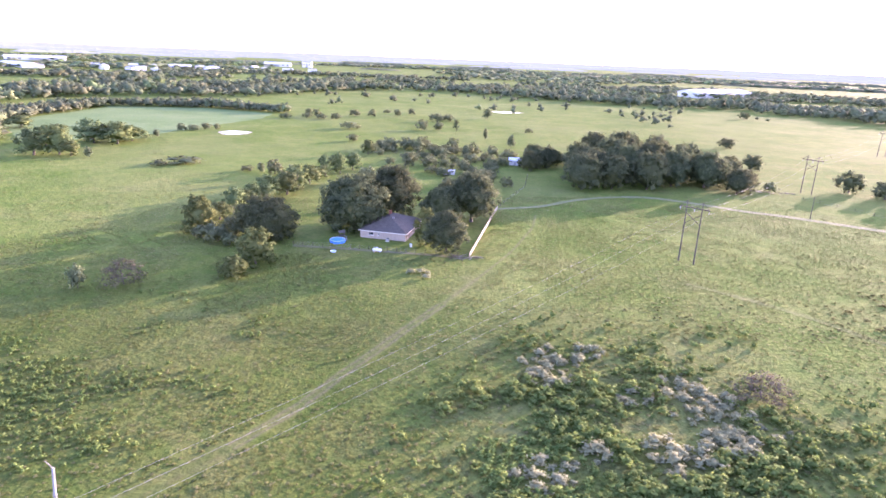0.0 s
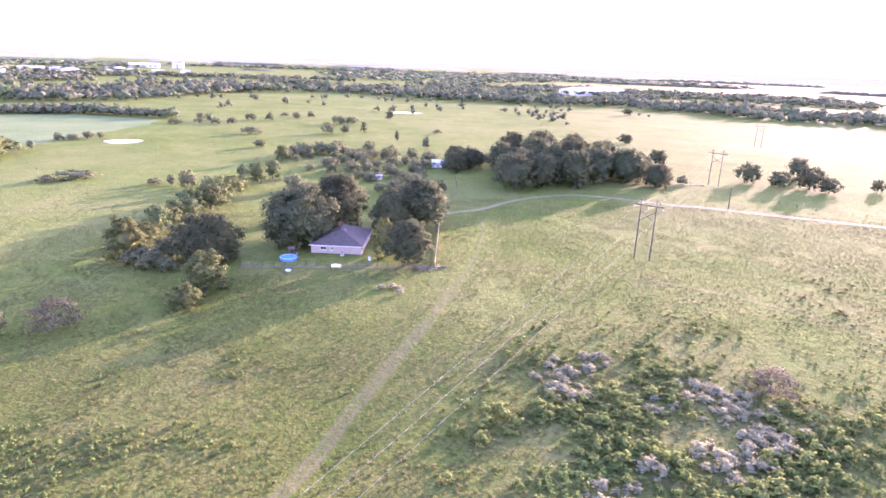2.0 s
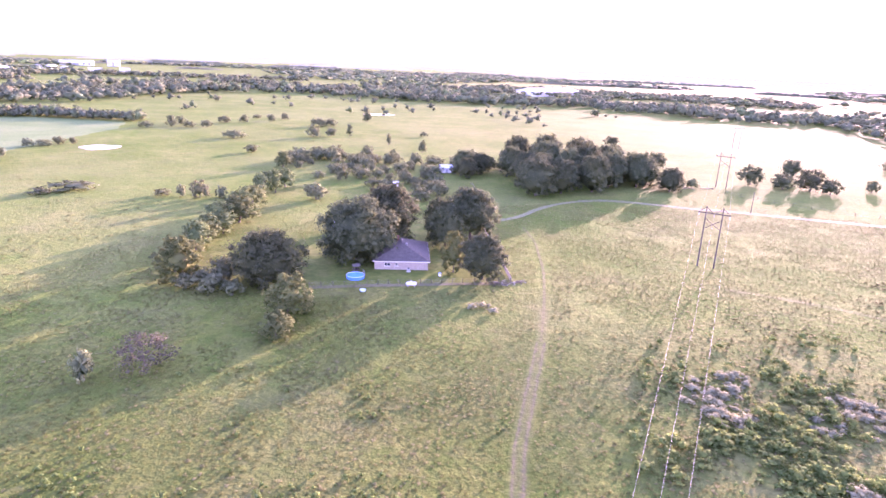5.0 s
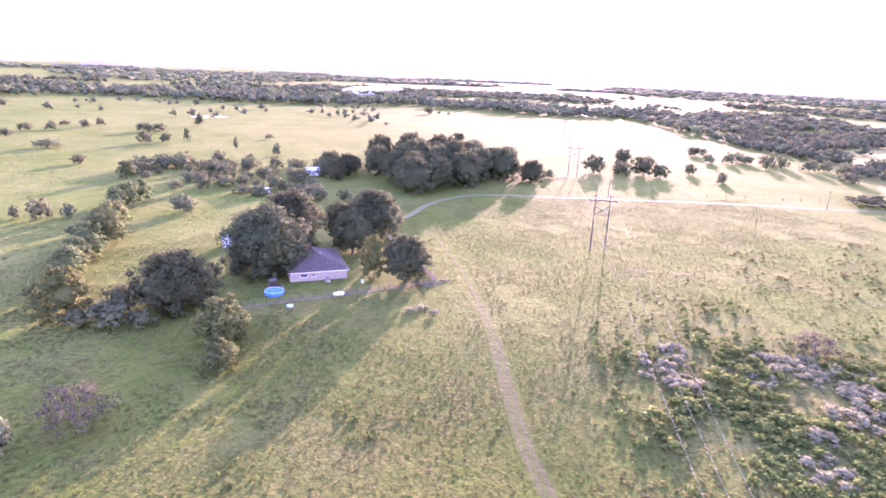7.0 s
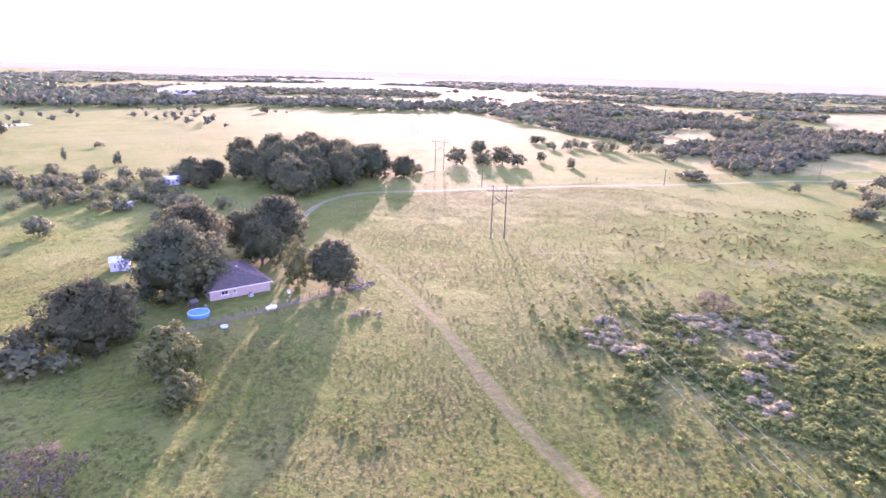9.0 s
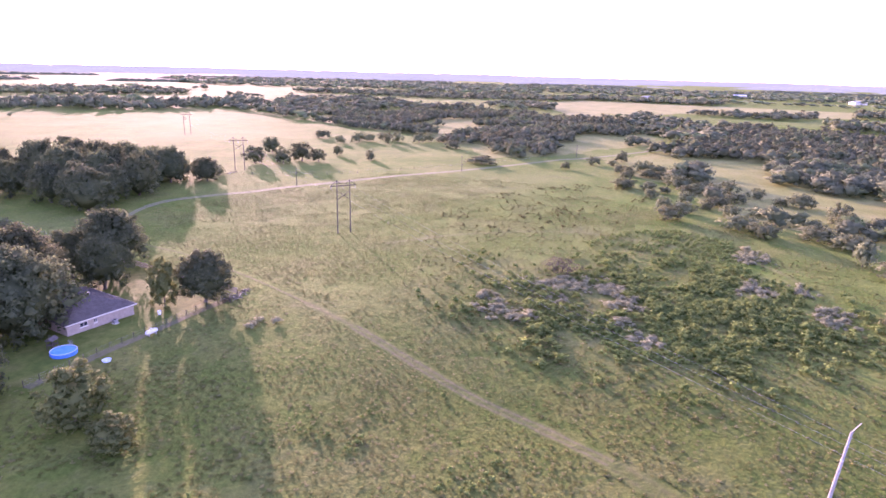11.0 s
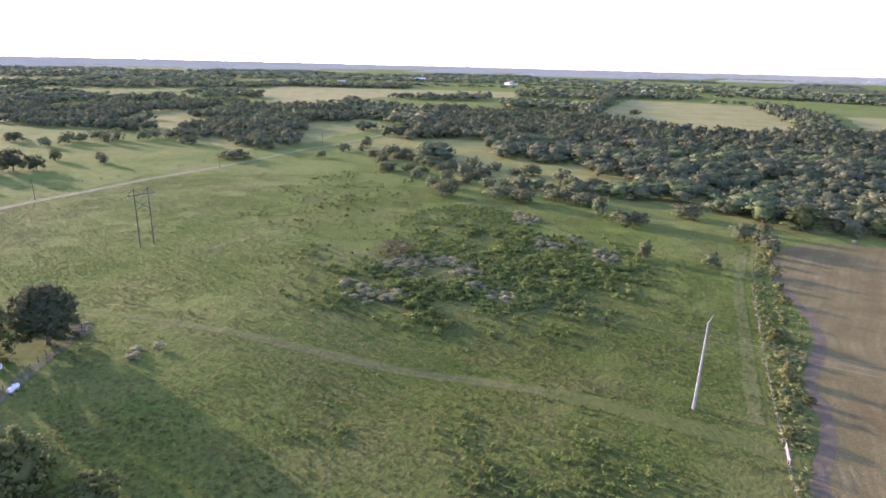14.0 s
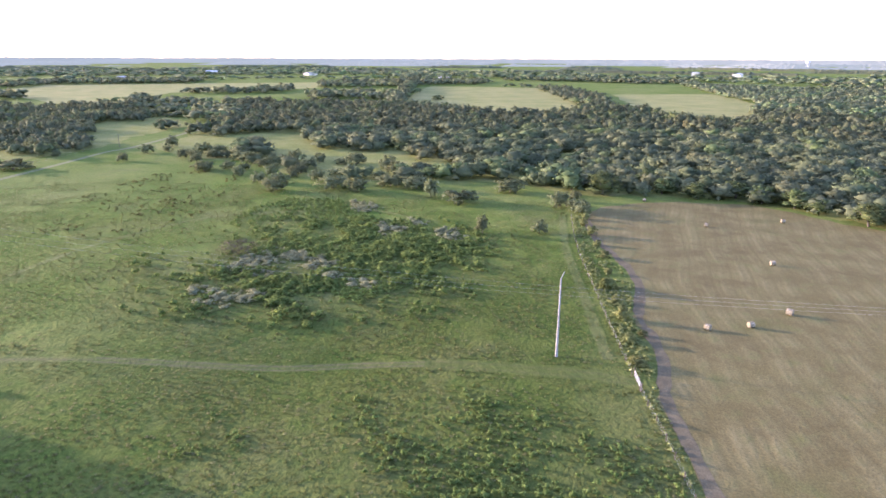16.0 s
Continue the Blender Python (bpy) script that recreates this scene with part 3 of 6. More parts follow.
# ---------------------------------------------------------------- the plan
HAY_EDGE = [(-104, 72), (-85, 58.5), (-74.5, 51.8), (-67, 47.3), (-61, 43.5), (-57, 40), (-52.3, 35), (-46.5, 30.4), (-40, 26.7), (-33, 22.4), (-27, 16.6), (-22, 11.5), (-17.5, 7.6), (-11.6, 4.0),
            (-6.4, 0.9), (5.8, -4.0), (20.5, -10.5), (32, -18), (43, -26)]
FENCE_LINE = [(-104, 75), (-85, 60.5), (-69.8, 51.4), (-57.3, 44.3), (-47.8, 38.8), (-34.1, 30.6), (-13.2, 17.6), (5, 6.5), (21.7, -4.8), (45, -22)]
HAY = HAY_EDGE + [(50, -40), (49, -58), (43, -74), (28, -94), (12, -98.5), (-6, -98), (-20, -103), (-60, -112), (-150, -140), (-240, -60), (-190, 60)]
TRACK = [(-55.5, 42.6), (-50, 47.5), (-42, 57.5), (-30.8, 72.5), (-24.6, 84), (-19.5, 95.5), (-14.5, 105), (-8.5, 116), (-2, 127.8), (5.8, 144), (12.5, 159), (17.5, 171), (22, 184.5), (26, 197), (29, 214)]
LANE = [(15.8, 221), (32, 227.8), (45, 239), (58, 247.5), (72, 252.5)]
ROAD = [(70, 252), (83, 252), (100, 243), (112, 234.5), (126, 228), (152, 212), (178, 196.5), (207, 175), (242, 153), (285, 128), (303, 112), (361, 78), (410, 52), (520, -10)]
YARD = [(-46, 166), (-32, 165.5), (-21, 162.5), (-8, 163.5), (4.5, 162), (8, 182), (15, 219), (-8, 222), (-36, 214), (-50, 190)]
MOUND = [(3, 84), (14, 104), (24, 116), (43, 121), (52, 108), (66, 104), (68, 84), (64, 58), (44, 40), (26, 46), (8, 58)]
GREENFIELD = [(-235, 327), (-306, 410), (-304, 541), (-229, 562), (-159, 536), (-156, 495), (-191, 370)]
FIELD_A = [(540, -158), (455, -190), (372, -205), (372, -282), (390, -333), (803, -557), (933, -398)]
FIELD_B = [(600, -540), (545, -690), (372, -565), (228, -352), (276, -322), (400, -395)]
FIELD_C = [(1042, 294), (1260, 230), (1177, -268), (954, -192), (900, 47), (650, 150)]
WOODS = [(303, 104), (262, 92), (232, 76), (212, 54), (176, 52), (150, 40), (136, 18), (124, -12), (104, -34), (66, -50), (53, -78), (35, -95), (14, -104), (-8, -103), (-22, -106),
         (-60, -118), (-120, -150), (-120, -420), (270, -470), (290, -415), (385, -340), (372, -282), (372, -205), (455, -190), (540, -158), (640, -30), (600, 13), (520, 0), (410, 44), (361, 70)]
WOODS_SOUTH = [(-120, -425), (262, -474), (282, -430), (420, -560), (540, -690), (760, -860), (300, -1000), (-120, -820)]
WOODS_NORTH = [(268, 172), (305, 133), (367, 104), (420, 62), (480, 75), (600, 92), (690, 200), (770, 318), (660, 440), (520, 442), (449, 402), (410, 343), (388, 277), (316, 197)]

# ground: one round sheet to the horizon
rings = np.r_[0.001, 4, 8, np.geomspace(12, 4880, 44)]
seg = 128
ang = np.linspace(0, 2 * math.pi, seg, endpoint=False)
gv = np.concatenate([np.c_[r * np.cos(ang), r * np.sin(ang) + 100, np.zeros(seg)] for r in rings])
gv[:, 2] = lie(gv[:, 0], gv[:, 1])
gf = [(i * seg + k, (i + 1) * seg + k, (i + 1) * seg + (k + 1) % seg, i * seg + (k + 1) % seg) for i in range(len(rings) - 1) for k in range(seg)]
setting("ground", mesh_arrays("ground", gv, gf, M_PASTURE), "open pasture of yellow-green grass with greener and drier patches", "grass")

polygon_area("hay_field", HAY, 0.03, M_HAY, "mown tan hay field with curved windrow lines", "field", 0.4)
polygon_area("green_field", GREENFIELD, 0.03, M_GREEN, "even bright green crop field beyond the pasture", "field", 0.8)
polygon_area("yard", YARD, 0.03, M_YARD, "mown green lawn round the farmhouse", "lawn", 0.3)
polygon_area("far_field_east", FIELD_A, 0.06, M_PALE, "pale yellow-green pasture enclosed by scrub woods", "field", 3, 20)
polygon_area("far_field_south", FIELD_B, 0.06, M_PALE, "pale open pasture between woods", "field", 3, 20)
polygon_area("far_field_north", FIELD_C, 0.06, M_PALE, "wide pale pasture behind the scrub woods", "field", 3, 20)
polygon_area("scrub_floor", WOODS, 0.02, M_SCRUBFLOOR, "dark grassy floor under the scrub woods", "ground", 2.0, 6)
polygon_area("scrub_floor_north", WOODS_NORTH, 0.02, M_SCRUBFLOOR, "dark grassy floor under the northern scrub", "ground", 2.0, 6)
ribbon("dirt_track", TRACK[3:9], 3.3, 0.045, M_TRACK, "worn two-rut dirt track through the pasture", "track", 0.06)
ribbon("grassy_track", TRACK[:4], 4.6, 0.045, M_FAINT, "broad dry grassy track from the field gate", "track", 0.06)
ribbon("grassy_track", TRACK[8:10], 2.6, 0.043, M_FAINT, "fading grassy end of the two-rut track", "track", 0.06)
ribbon("thin_path", TRACK[8:], 0.9, 0.045, M_PATHLINE, "thin trodden path where the track fades out", "path", 0.1)
ribbon("farm_lane", LANE, 2.9, 0.04, M_RUTS, "pale two-rut lane to the farmyard", "lane", 0.03)
ribbon("gravel_road", ROAD, 4.6, 0.05, M_ROAD, "pale gravel farm road across the pasture", "road", 0.05)
ribbon("fence_path", [(-46, 165.6), (-32, 164.9), (-21.5, 163.8), (-8, 162.6), (5, 160.8)], 2.2, 0.05, M_YARDEDGE, "bare trodden strip along the yard fence", "path", 0.1)
ribbon("field_edge", [(x - 0.6, y - 0.9) for x, y in HAY_EDGE], 2.2, 0.05, M_EDGE, "strip of bare dark earth along the hay field", "field edge", 0.25)
ribbon("cattle_trail", [(60, 148), (78, 132), (92, 112), (100, 92), (96, 70), (84, 40), (62, 28)], 2.2, 0.04, M_TRAIL, "faint trail worn by cattle", "trail", 0.08)
ribbon("fence_trail", [(x + 1.7, y + 2.6) for x, y in FENCE_LINE[4:]], 2.8, 0.04, M_TRAIL, "faint wheel track along the fence row", "trail", 0.08)


def pond(name, x, y, a, b, label, turn=0.0):
    rng = np.random.default_rng(5)
    p = thing(name, label, "pond", m=pose(x, y, 0, 0, 0, turn), kind="structure")
    t = np.linspace(0, 2 * math.pi, 40, endpoint=False)
    wob = 1 + 0.07 * np.sin(3 * t + 1) + 0.05 * np.sin(5 * t)
    for nm, k, z, m in (("bank", 1.25, 0.05, M_MUD), ("water_surface", 1.0, 0.10, M_WATER)):
        v = np.concatenate([[(0, 0, z)], np.c_[a * k * wob * np.cos(t), b * k * wob * np.sin(t), np.full(40, z)], np.c_[a * k * 1.06 * wob * np.cos(t), b * k * 1.06 * wob * np.sin(t), np.full(40, -0.2)]])
        f = [(0, 1 + i, 1 + (i + 1) % 40) for i in range(40)] + [(1 + i, 41 + i, 1 + (i + 1) % 40) for i in range(40)] + [(41 + i, 41 + (i + 1) % 40, 1 + (i + 1) % 40) for i in range(40)]
        part(nm, (v, f), m, p)


pond("stock_pond", -146, 403, 8.2, 8.0, "small stock pond reflecting the white sky", 20)
pond("shallow_pond", 50, 646, 13, 7, "shallow muddy pond far out in the pasture")


# ---------------------------------------------------------------- trees
OAKS = [tree_kind("oak_tree", "broad dark live oak with a dense rounded crown", "tree", M_OAK, 18, 15, 1.2, 170, 60, 0.26, 6, 0.45, s, core=0.44, body=0.33) for s in (11, 12)]
ROUND = tree_kind("shade_tree", "round dark green shade tree beside the farmhouse", "tree", M_OAK, 13, 13, 1.3, 170, 66, 0.21, 5, 0.32, 21, 0.7, 0.5, 0.33)
DOME = tree_kind("live_oak", "wide dark dome-shaped live oak reaching the ground", "tree", M_OAK, 20, 13, 0.1, 210, 60, 0.25, 6, 0.5, 31, 0.8, 0.44, 0.36)
FIELDTREE = tree_kind("pasture_tree", "dark rounded tree standing in open pasture", "tree", M_OAK, 13, 9, 0.3, 24, 44, 0.42, 5, 0.3, 36, 0.8)
PALE = tree_kind("young_tree", "young pale green leafy tree in the pasture", "tree", M_LIGHTLEAF, 9, 10, 0.2, 70, 56, 0.24, 4, 0.2, 41, 0.8)
GROVE = [tree_kind("grove_oak", "large dark oak in a dense grove", "tree", M_OAK, 24, 19, 0.3, 90, 44, 0.46, 5, 0.5, s, core=0.5, body=0.34) for s in (51, 52)]
MESQ = [tree_kind("mesquite", "spreading olive-green mesquite with foliage near the ground", "tree", M_SCRUB, 12, 7.5, 0.2, 20, 32, 0.42, 4, 0.2, s, 0.8) for s in (61, 62, 63)]
HEDGE = [tree_kind("hedgerow_tree", "leafy green hedgerow tree along the old fence line", "tree", M_HEDGE, 8, 9, 0.3, 20, 44, 0.33, 4, 0.22, s) for s in (71, 72)]
SHRUB = [tree_kind("shrub", "rounded dull green shrub in the pasture", "shrub", M_SCRUB, 5, 3.6, 0.1, 9, 45, 0.30, 3, 0.1, s, 0.8) for s in (81, 82)]
CEDAR = tree_kind("cedar", "narrow dark conical cedar", "tree", M_OAK, 4.6, 8.4, 0.2, 16, 40, 0.32, 3, 0.15, 91)
FENCEBUSH = [tree_kind("fence_row_bush", "dull green bush in the overgrown fence row", "shrub", M_FENCEROW, 5, 4.4, 0.1, 18, 60, 0.20, 3, 0.08, s, 0.8) for s in (95, 96)]
BROWN = tree_kind("dry_bush", "leafless purplish-brown bush among weeds", "shrub", M_DEAD, 9, 6, 0.1, 40, 60, 0.13, 6, 0.10, 98, 0.8, 0.25)


plant(OAKS[1], -21, 199, 23, 18.4, 100)
plant(OAKS[0], -5.0, 192.5, 15.5, 13.0, 200)
plant(OAKS[1], 5.6, 200.5, 16.5, 13.6, 10)
plant(OAKS[0], -2, 206, 17, 14.2, 300)
plant(ROUND, -2.4, 165.4, 15.2, 12.0)
plant(PALE, -8.2, 171.6, 8.0, 11.4)
plant(DOME, -55.4, 171.8, 22, 12.4)
plant(DOME, -31.4, 186.4, 24.5, 17.8, 140, label="tall broad live oak with dense foliage down to the lawn")
plant(PALE, -51.2, 148.6, 12.6, 8.6, 30)
plant(PALE, -53.9, 138.8, 8.8, 4.6, 80)
plant(PALE, -76, 174, 12.5, 10, 200)
plant(PALE, -17.4, 17.2, 3.6, 2.8, 140)
plant(BROWN, -76.2, 130.4, 12.6, 6.2, label="dull purplish-brown bush in the long grass")
plant(SHRUB[0], -85, 127, 4.6, 5.4)
plant(MESQ[0], -68, 167, 11, 5.6)
plant(MESQ[1], -66, 175, 9, 6.0)
for x, y, w, h in [(-81, 269, 9.7, 7.0), (-73, 268, 6.5, 5.2), (-38, 263, 15.5, 8.2), (12.6, 282, 15, 5.2), (-74, 170, 10, 4.8), (-63.5, 163.5, 8, 4.2)]:
    plant(MESQ[int(abs(x) + y) % 3], x, y, w, h)
plant(SHRUB[1], -11.4, 289, 8.5, 3.6)
for x, y, w, h in [(-75, 200, 7, 8), (-73, 213, 7, 7), (-70, 223, 8, 8), (-65, 230, 9.5, 8.4), (-63, 240, 8, 9), (-61, 251, 8, 9), (-60, 264, 8.5, 6), (-56, 282, 7, 8.5),
                   (-49, 288, 7, 7.6), (-76, 190, 7, 6.5), (-49, 338, 6.5, 7.2), (-78, 182, 9, 7), (-74, 206, 8, 7.4), (-69, 217, 8, 7), (-67, 237, 8, 7.4), (-58.5, 270, 5.5, 8.6), (-53, 276, 5, 9)]:
    plant(HEDGE[int(x + y) % 2], x, y, w * 1.25, h * 1.12, group="hedgerow trees")
for x, y, w, h in [(-78, 450, 18, 7), (-65, 386, 13, 6), (-24, 304, 13, 9.4), (-40, 350, 8, 6.8), (-40, 362, 14, 9), (-30, 366, 13, 9), (-20, 366, 15, 8), (-12, 340, 14, 8),
                   (-4, 350, 15, 6), (6, 346, 12, 8), (-18, 528, 16, 9), (-8, 532, 13, 8), (-26, 462, 15, 8.4), (-14, 464, 13, 8), (3, 258, 10, 7), (12, 267, 13, 8.4), (22, 262, 9, 5)]:
    plant(MESQ[int(abs(x) + y) % 3], x, y, w, h, group="pasture thicket")
for x, y, w, h in [(24, 318, 11, 6), (34, 316, 10, 5.5), (40, 336, 14, 8), (50, 342, 14, 9), (58, 330, 12, 8), (20, 345, 12, 7), (-54, 562, 12, 7.6), (-43, 580, 11, 6), (-100, 512, 10, 7),
                   (-112, 512, 12, 5.6), (-124, 514, 12, 5.4), (-90, 546, 13, 7.4), (-75, 548, 12, 7), (-66, 585, 9, 4.4), (-14, 318, 9, 5), (-2, 300, 8, 4), (8, 288, 9, 4)]:
    plant(MESQ[int(abs(x) + y) % 3], x, y, w, h, group="pasture thicket")
for x, y, w, h in [(-128.5, 287, 10.4, 3.0), (-137.4, 278.3, 5.0, 2.6), (-178, 292, 5.4, 3.4), (19, 421, 4.2, 5), (54, 469, 4, 3.6), (34, 388, 6.6, 5), (27, 569, 10, 6.2), (-95, 274, 4, 2.6),
                   (-88, 272, 4.5, 3), (-182, 370, 5, 3), (142, 276, 8, 3), (223, 231, 6, 3.2), (229, 235, 6.3, 3.6), (241, 168, 12, 5), (31, 2, 3.6, 4.4), (40, 18, 5.4, 3.8), (94, 10, 8, 5), (81, 4, 8.5, 5.2)]:
    plant(SHRUB[int(abs(x) + y) % 2], x, y, w, h)
THICKET = [(-50, 345), (-30, 380), (0, 374), (22, 352), (62, 336), (60, 312), (22, 300), (12, 262), (-6, 254), (-12, 290), (-32, 304)]
rng_t = np.random.default_rng(77)
for x, y in zip(*scatter(THICKET, 1 / 150, rng_t, lambda x, y: np.hypot(x - 29, y - 322) > 9)):
    w = rng_t.uniform(7, 13)
    plant(MESQ[rng_t.integers(3)], float(x), float(y), w, w * rng_t.uniform(0.5, 0.7), group="pasture thicket")
plant(CEDAR, -1, 465, 5.2, 8.6)
plant(CEDAR, 9, 352, 4.2, 7)
for x, y, w, h in [(55, 264, 22, 16), (69, 268, 19, 18), (85, 270, 22, 20), (99, 280, 21, 20), (114, 280, 20, 16.5), (122, 284, 16, 14), (75, 296, 25, 23), (97, 302, 22, 23), (113, 306, 22, 20),
                   (60, 288, 20, 18), (128, 298, 16, 13), (137, 308, 15, 10.5), (62, 312, 22, 17), (84, 320, 24, 23), (104, 324, 22, 21), (48, 318, 18, 12), (74, 334, 22, 20), (94, 338, 22, 20),
                   (124, 268, 17, 13), (131, 277, 15, 11), (40, 322, 17, 13), (37, 307, 15, 11), (62, 276, 20, 19), (79, 283, 22, 21), (92, 290, 22, 22), (107, 293, 20, 20), (118, 292, 18, 17)]:
    plant(GROVE[int(x + y) % 2], x, y, w, h, group="oak grove")
for x, y, w, h in [(159, 333, 14.5, 9.4), (150, 338, 10, 7), (185, 428, 11.5, 6.6), (182, 283, 13, 9.6), (224, 300, 13.4, 9.8), (190, 270, 12, 7.6), (202, 265, 15, 10.6), (205, 256, 10.5, 7),
                   (234, 259, 6.6, 6), (316, 317, 13, 6), (308, 681, 13, 7.6)]:
    plant(FIELDTREE, x, y, w, h)
for x, y, w, h in [(292, 288, 14, 7.5), (303, 281, 13, 8), (316, 276, 14, 7.6), (308, 258, 13, 9), (322, 256, 13, 9), (306, 207, 16, 8), (339, 227, 12, 4.6), (333, 322, 10, 5.4), (326, 240, 16, 8.8),
                   (336, 236, 14, 8), (334, 272, 16, 7.6), (318, 284, 12, 7.4), (299, 165, 15, 8), (281, 152, 10, 4), (246, 119, 9.8, 5), (272, 106, 11.2, 7.2), (250, 174, 9.4, 4.4)]:
    plant(MESQ[int(x + y) % 3], x, y, w, h, group="roadside mesquites")
for x, y, w, h in [(196, 84, 14.2, 8), (225, 60, 13.7, 7.4), (238, 73, 8, 6), (135, 64, 14.5, 8.4), (128, 40, 13, 8.4), (118, 33, 13, 8.6), (122, 16, 13, 8.2), (112, 8, 13, 8.4), (88, -24, 16, 8.4),
                   (58, -27, 12, 8.6), (50, -29, 8, 7), (63, -38, 7, 6.4), (44, -27, 8, 6), (150, 58, 12, 7)]:
    plant(MESQ[int(x + y) % 3], x, y, w * 1.32, h * 0.86, group="wood edge")
for x, y, w, h in [(71, -84, 10, 8), (57, -79, 11, 8), (67, -56, 15, 9.5), (44, -84, 10.4, 8), (38, -100, 12, 8.2), (27, -101, 11.6, 8), (6, -104, 9, 6.6), (-12, -103, 12.6, 8), (16, -105, 11, 7.4), (80, -50, 10, 8)]:
    plant(HEDGE[int(abs(x) + abs(y)) % 2], x, y, w, h, label="leafy green tree at the edge of the scrub woods", group="wood edge")
for x, y, w, h in [(22, -12, 4.8, 4.8), (2, 0, 5, 4.2), (-17, 15.4, 5.6, 5.2), (-33, 26, 4, 4.6), (-42, 32.4, 4.6, 3.8), (-50, 38, 5.2, 3.4), (-41, 28, 4, 2.6), (12, -6, 4, 3.6), (-9, 8.5, 4, 3.4),
                   (32, -17, 5, 4.4), (-25, 20.5, 4.2, 3.4), (38, -23, 5.5, 5)]:
    plant(FENCEBUSH[int(abs(x) + abs(y)) % 2], x, y, w * 0.9, h * 0.68, group="fence row")
for x, y, w, h in [(-205, 292, 16, 13), (-195, 296, 15, 15), (-206, 304, 15, 16), (-188, 294, 12, 9), (-201, 337, 20, 11.5), (-188, 337, 19, 12.5), (-207, 344, 18, 12.5), (-187, 351, 18, 9.6), (-195, 345, 18, 11), (-239, 365, 11.4, 7), (-242, 314, 10, 13.6),
                   (-275, 385, 20, 9), (-250, 322, 14, 12), (-262, 340, 14, 10)]:
    plant(HEDGE[int(abs(x) + y) % 2], x, y, w, h, label="tall leafy tree in a clump by the green field")
for x, y, w, h in [(-182, 405, 10, 5), (-175, 407, 10, 5), (-170, 416, 12, 5.4), (-163, 417, 8, 5), (-140, 505, 12, 6), (-120, 530, 12, 7), (-128, 536, 10, 8)]:
    plant(MESQ[int(abs(x) + y) % 3], x, y, w, h)
# open scrub between the pasture and the woods
OPENSCRUB = [(150, 72), (205, 88), (262, 100), (300, 108), (300, 84), (240, 50), (196, 18), (150, -14), (122, -20), (140, 30)]
for x, y in zip(*scatter(OPENSCRUB, 1 / 190, rng_t, lambda x, y: near_line(x, y, ROAD) > 9)):
    w = rng_t.uniform(9, 15.5)
    plant(MESQ[rng_t.integers(3)], float(x), float(y), w, w * rng_t.uniform(0.40, 0.58), group="open scrub")
plant(FIELDTREE, 598, -247, 15.8, 6.4, label="lone dark tree in a pale pasture")
plant(BROWN, 53, 92, 8.6, 3.8)


# ---------------------------------------------------------------- woods and far country
def woods(name, poly, per_m2, label, material, seed, wide, tall, bushes, keep=None):
    rng = np.random.default_rng(seed)
    x, y = scatter(poly, per_m2, rng, keep)
    w = rng.uniform(*wide, len(x)) * (0.8 + 0.5 * field_noise(x, y, 30, seed))
    h = w * rng.uniform(*tall, len(x))
    geo = spread(bushes, x, y, w, h, rng)
    return tagged(new(name, leafy_mesh(name, geo, material)), label, "woods", kind="stuff")


rng0 = np.random.default_rng(7)
MIDBUSH = [bush(rng0, 8, 12, 0.056, 0.4, 0.6, 1.8, 0.31) for _ in range(6)]
FARBUSH = [bush(rng0, 4, 7, 0.09, 0.4, 0.64, 2.0, 0.29) for _ in range(5)]
SPECK = [bush(rng0, 2, 5, 0.17, 0.6, 0.64, 3.0) for _ in range(4)]


def wood_gaps(x, y):
    dens = 0.80 - 0.95 * np.clip((x - 100) / 60, 0, 1) * np.clip((y + 45) / 70, 0, 1)
    thin = field_noise(x, y, 26, 3) + 0.3 * field_noise(x, y, 9, 4)
    edge = near_line(x, y, ROAD)
    return (thin < 0.45 + 0.75 * dens) & (edge > 7)


woods("scrub_woods", [p for p in WOODS], 1 / 56, "dense scrub woods of olive and dark green small trees", M_WOODS, 21, (8, 13.5), (0.45, 0.72), MIDBUSH, lambda x, y: wood_gaps(x, y) & ~inside(x, y, FIELD_B) & (np.hypot(x + 124, y - 116) < 470))
woods("scrub_woods_far", [p for p in WOODS], 1 / 66, "dense scrub woods further off", M_WOODS, 22, (8.5, 13.5), (0.55, 0.8), FARBUSH, lambda x, y: ~inside(x, y, FIELD_B) & (np.hypot(x + 124, y - 116) >= 470))
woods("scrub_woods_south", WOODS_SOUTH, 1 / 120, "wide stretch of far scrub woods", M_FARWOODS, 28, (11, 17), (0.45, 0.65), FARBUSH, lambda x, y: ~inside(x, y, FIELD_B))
woods("scrub_woods_north", WOODS_NORTH, 1 / 52, "band of olive scrub woods beyond the gravel road", M_WOODS, 23, (7.5, 12), (0.58, 0.85), FARBUSH,
      lambda x, y: (field_noise(x, y, 40, 9) + 0.25 * field_noise(x, y, 14, 8) < 0.70) & (near_line(x, y, ROAD) > 8))

FAR_LINE = [(-560, 470), (-405, 524), (-370, 640), (-277, 680), (-213, 745), (-142, 930), (-17, 968), (64, 905), (135, 846), (275, 812), (345, 812), (410, 716), (480, 630), (560, 600), (700, 640),
            (620, 900), (380, 1110), (240, 1300), (99, 1437), (-154, 1436), (-300, 1250), (-420, 1105), (-560, 960), (-700, 905)]
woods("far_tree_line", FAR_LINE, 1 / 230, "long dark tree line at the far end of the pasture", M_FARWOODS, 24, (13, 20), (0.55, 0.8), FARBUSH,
      lambda x, y: ((near_line(x, y, FAR_LINE[2:14]) < 70 + 130 * field_noise(x, y, 120, 12)) & (field_noise(x, y, 45, 13) > 0.16)) | (field_noise(x, y, 70, 14) > 0.70))
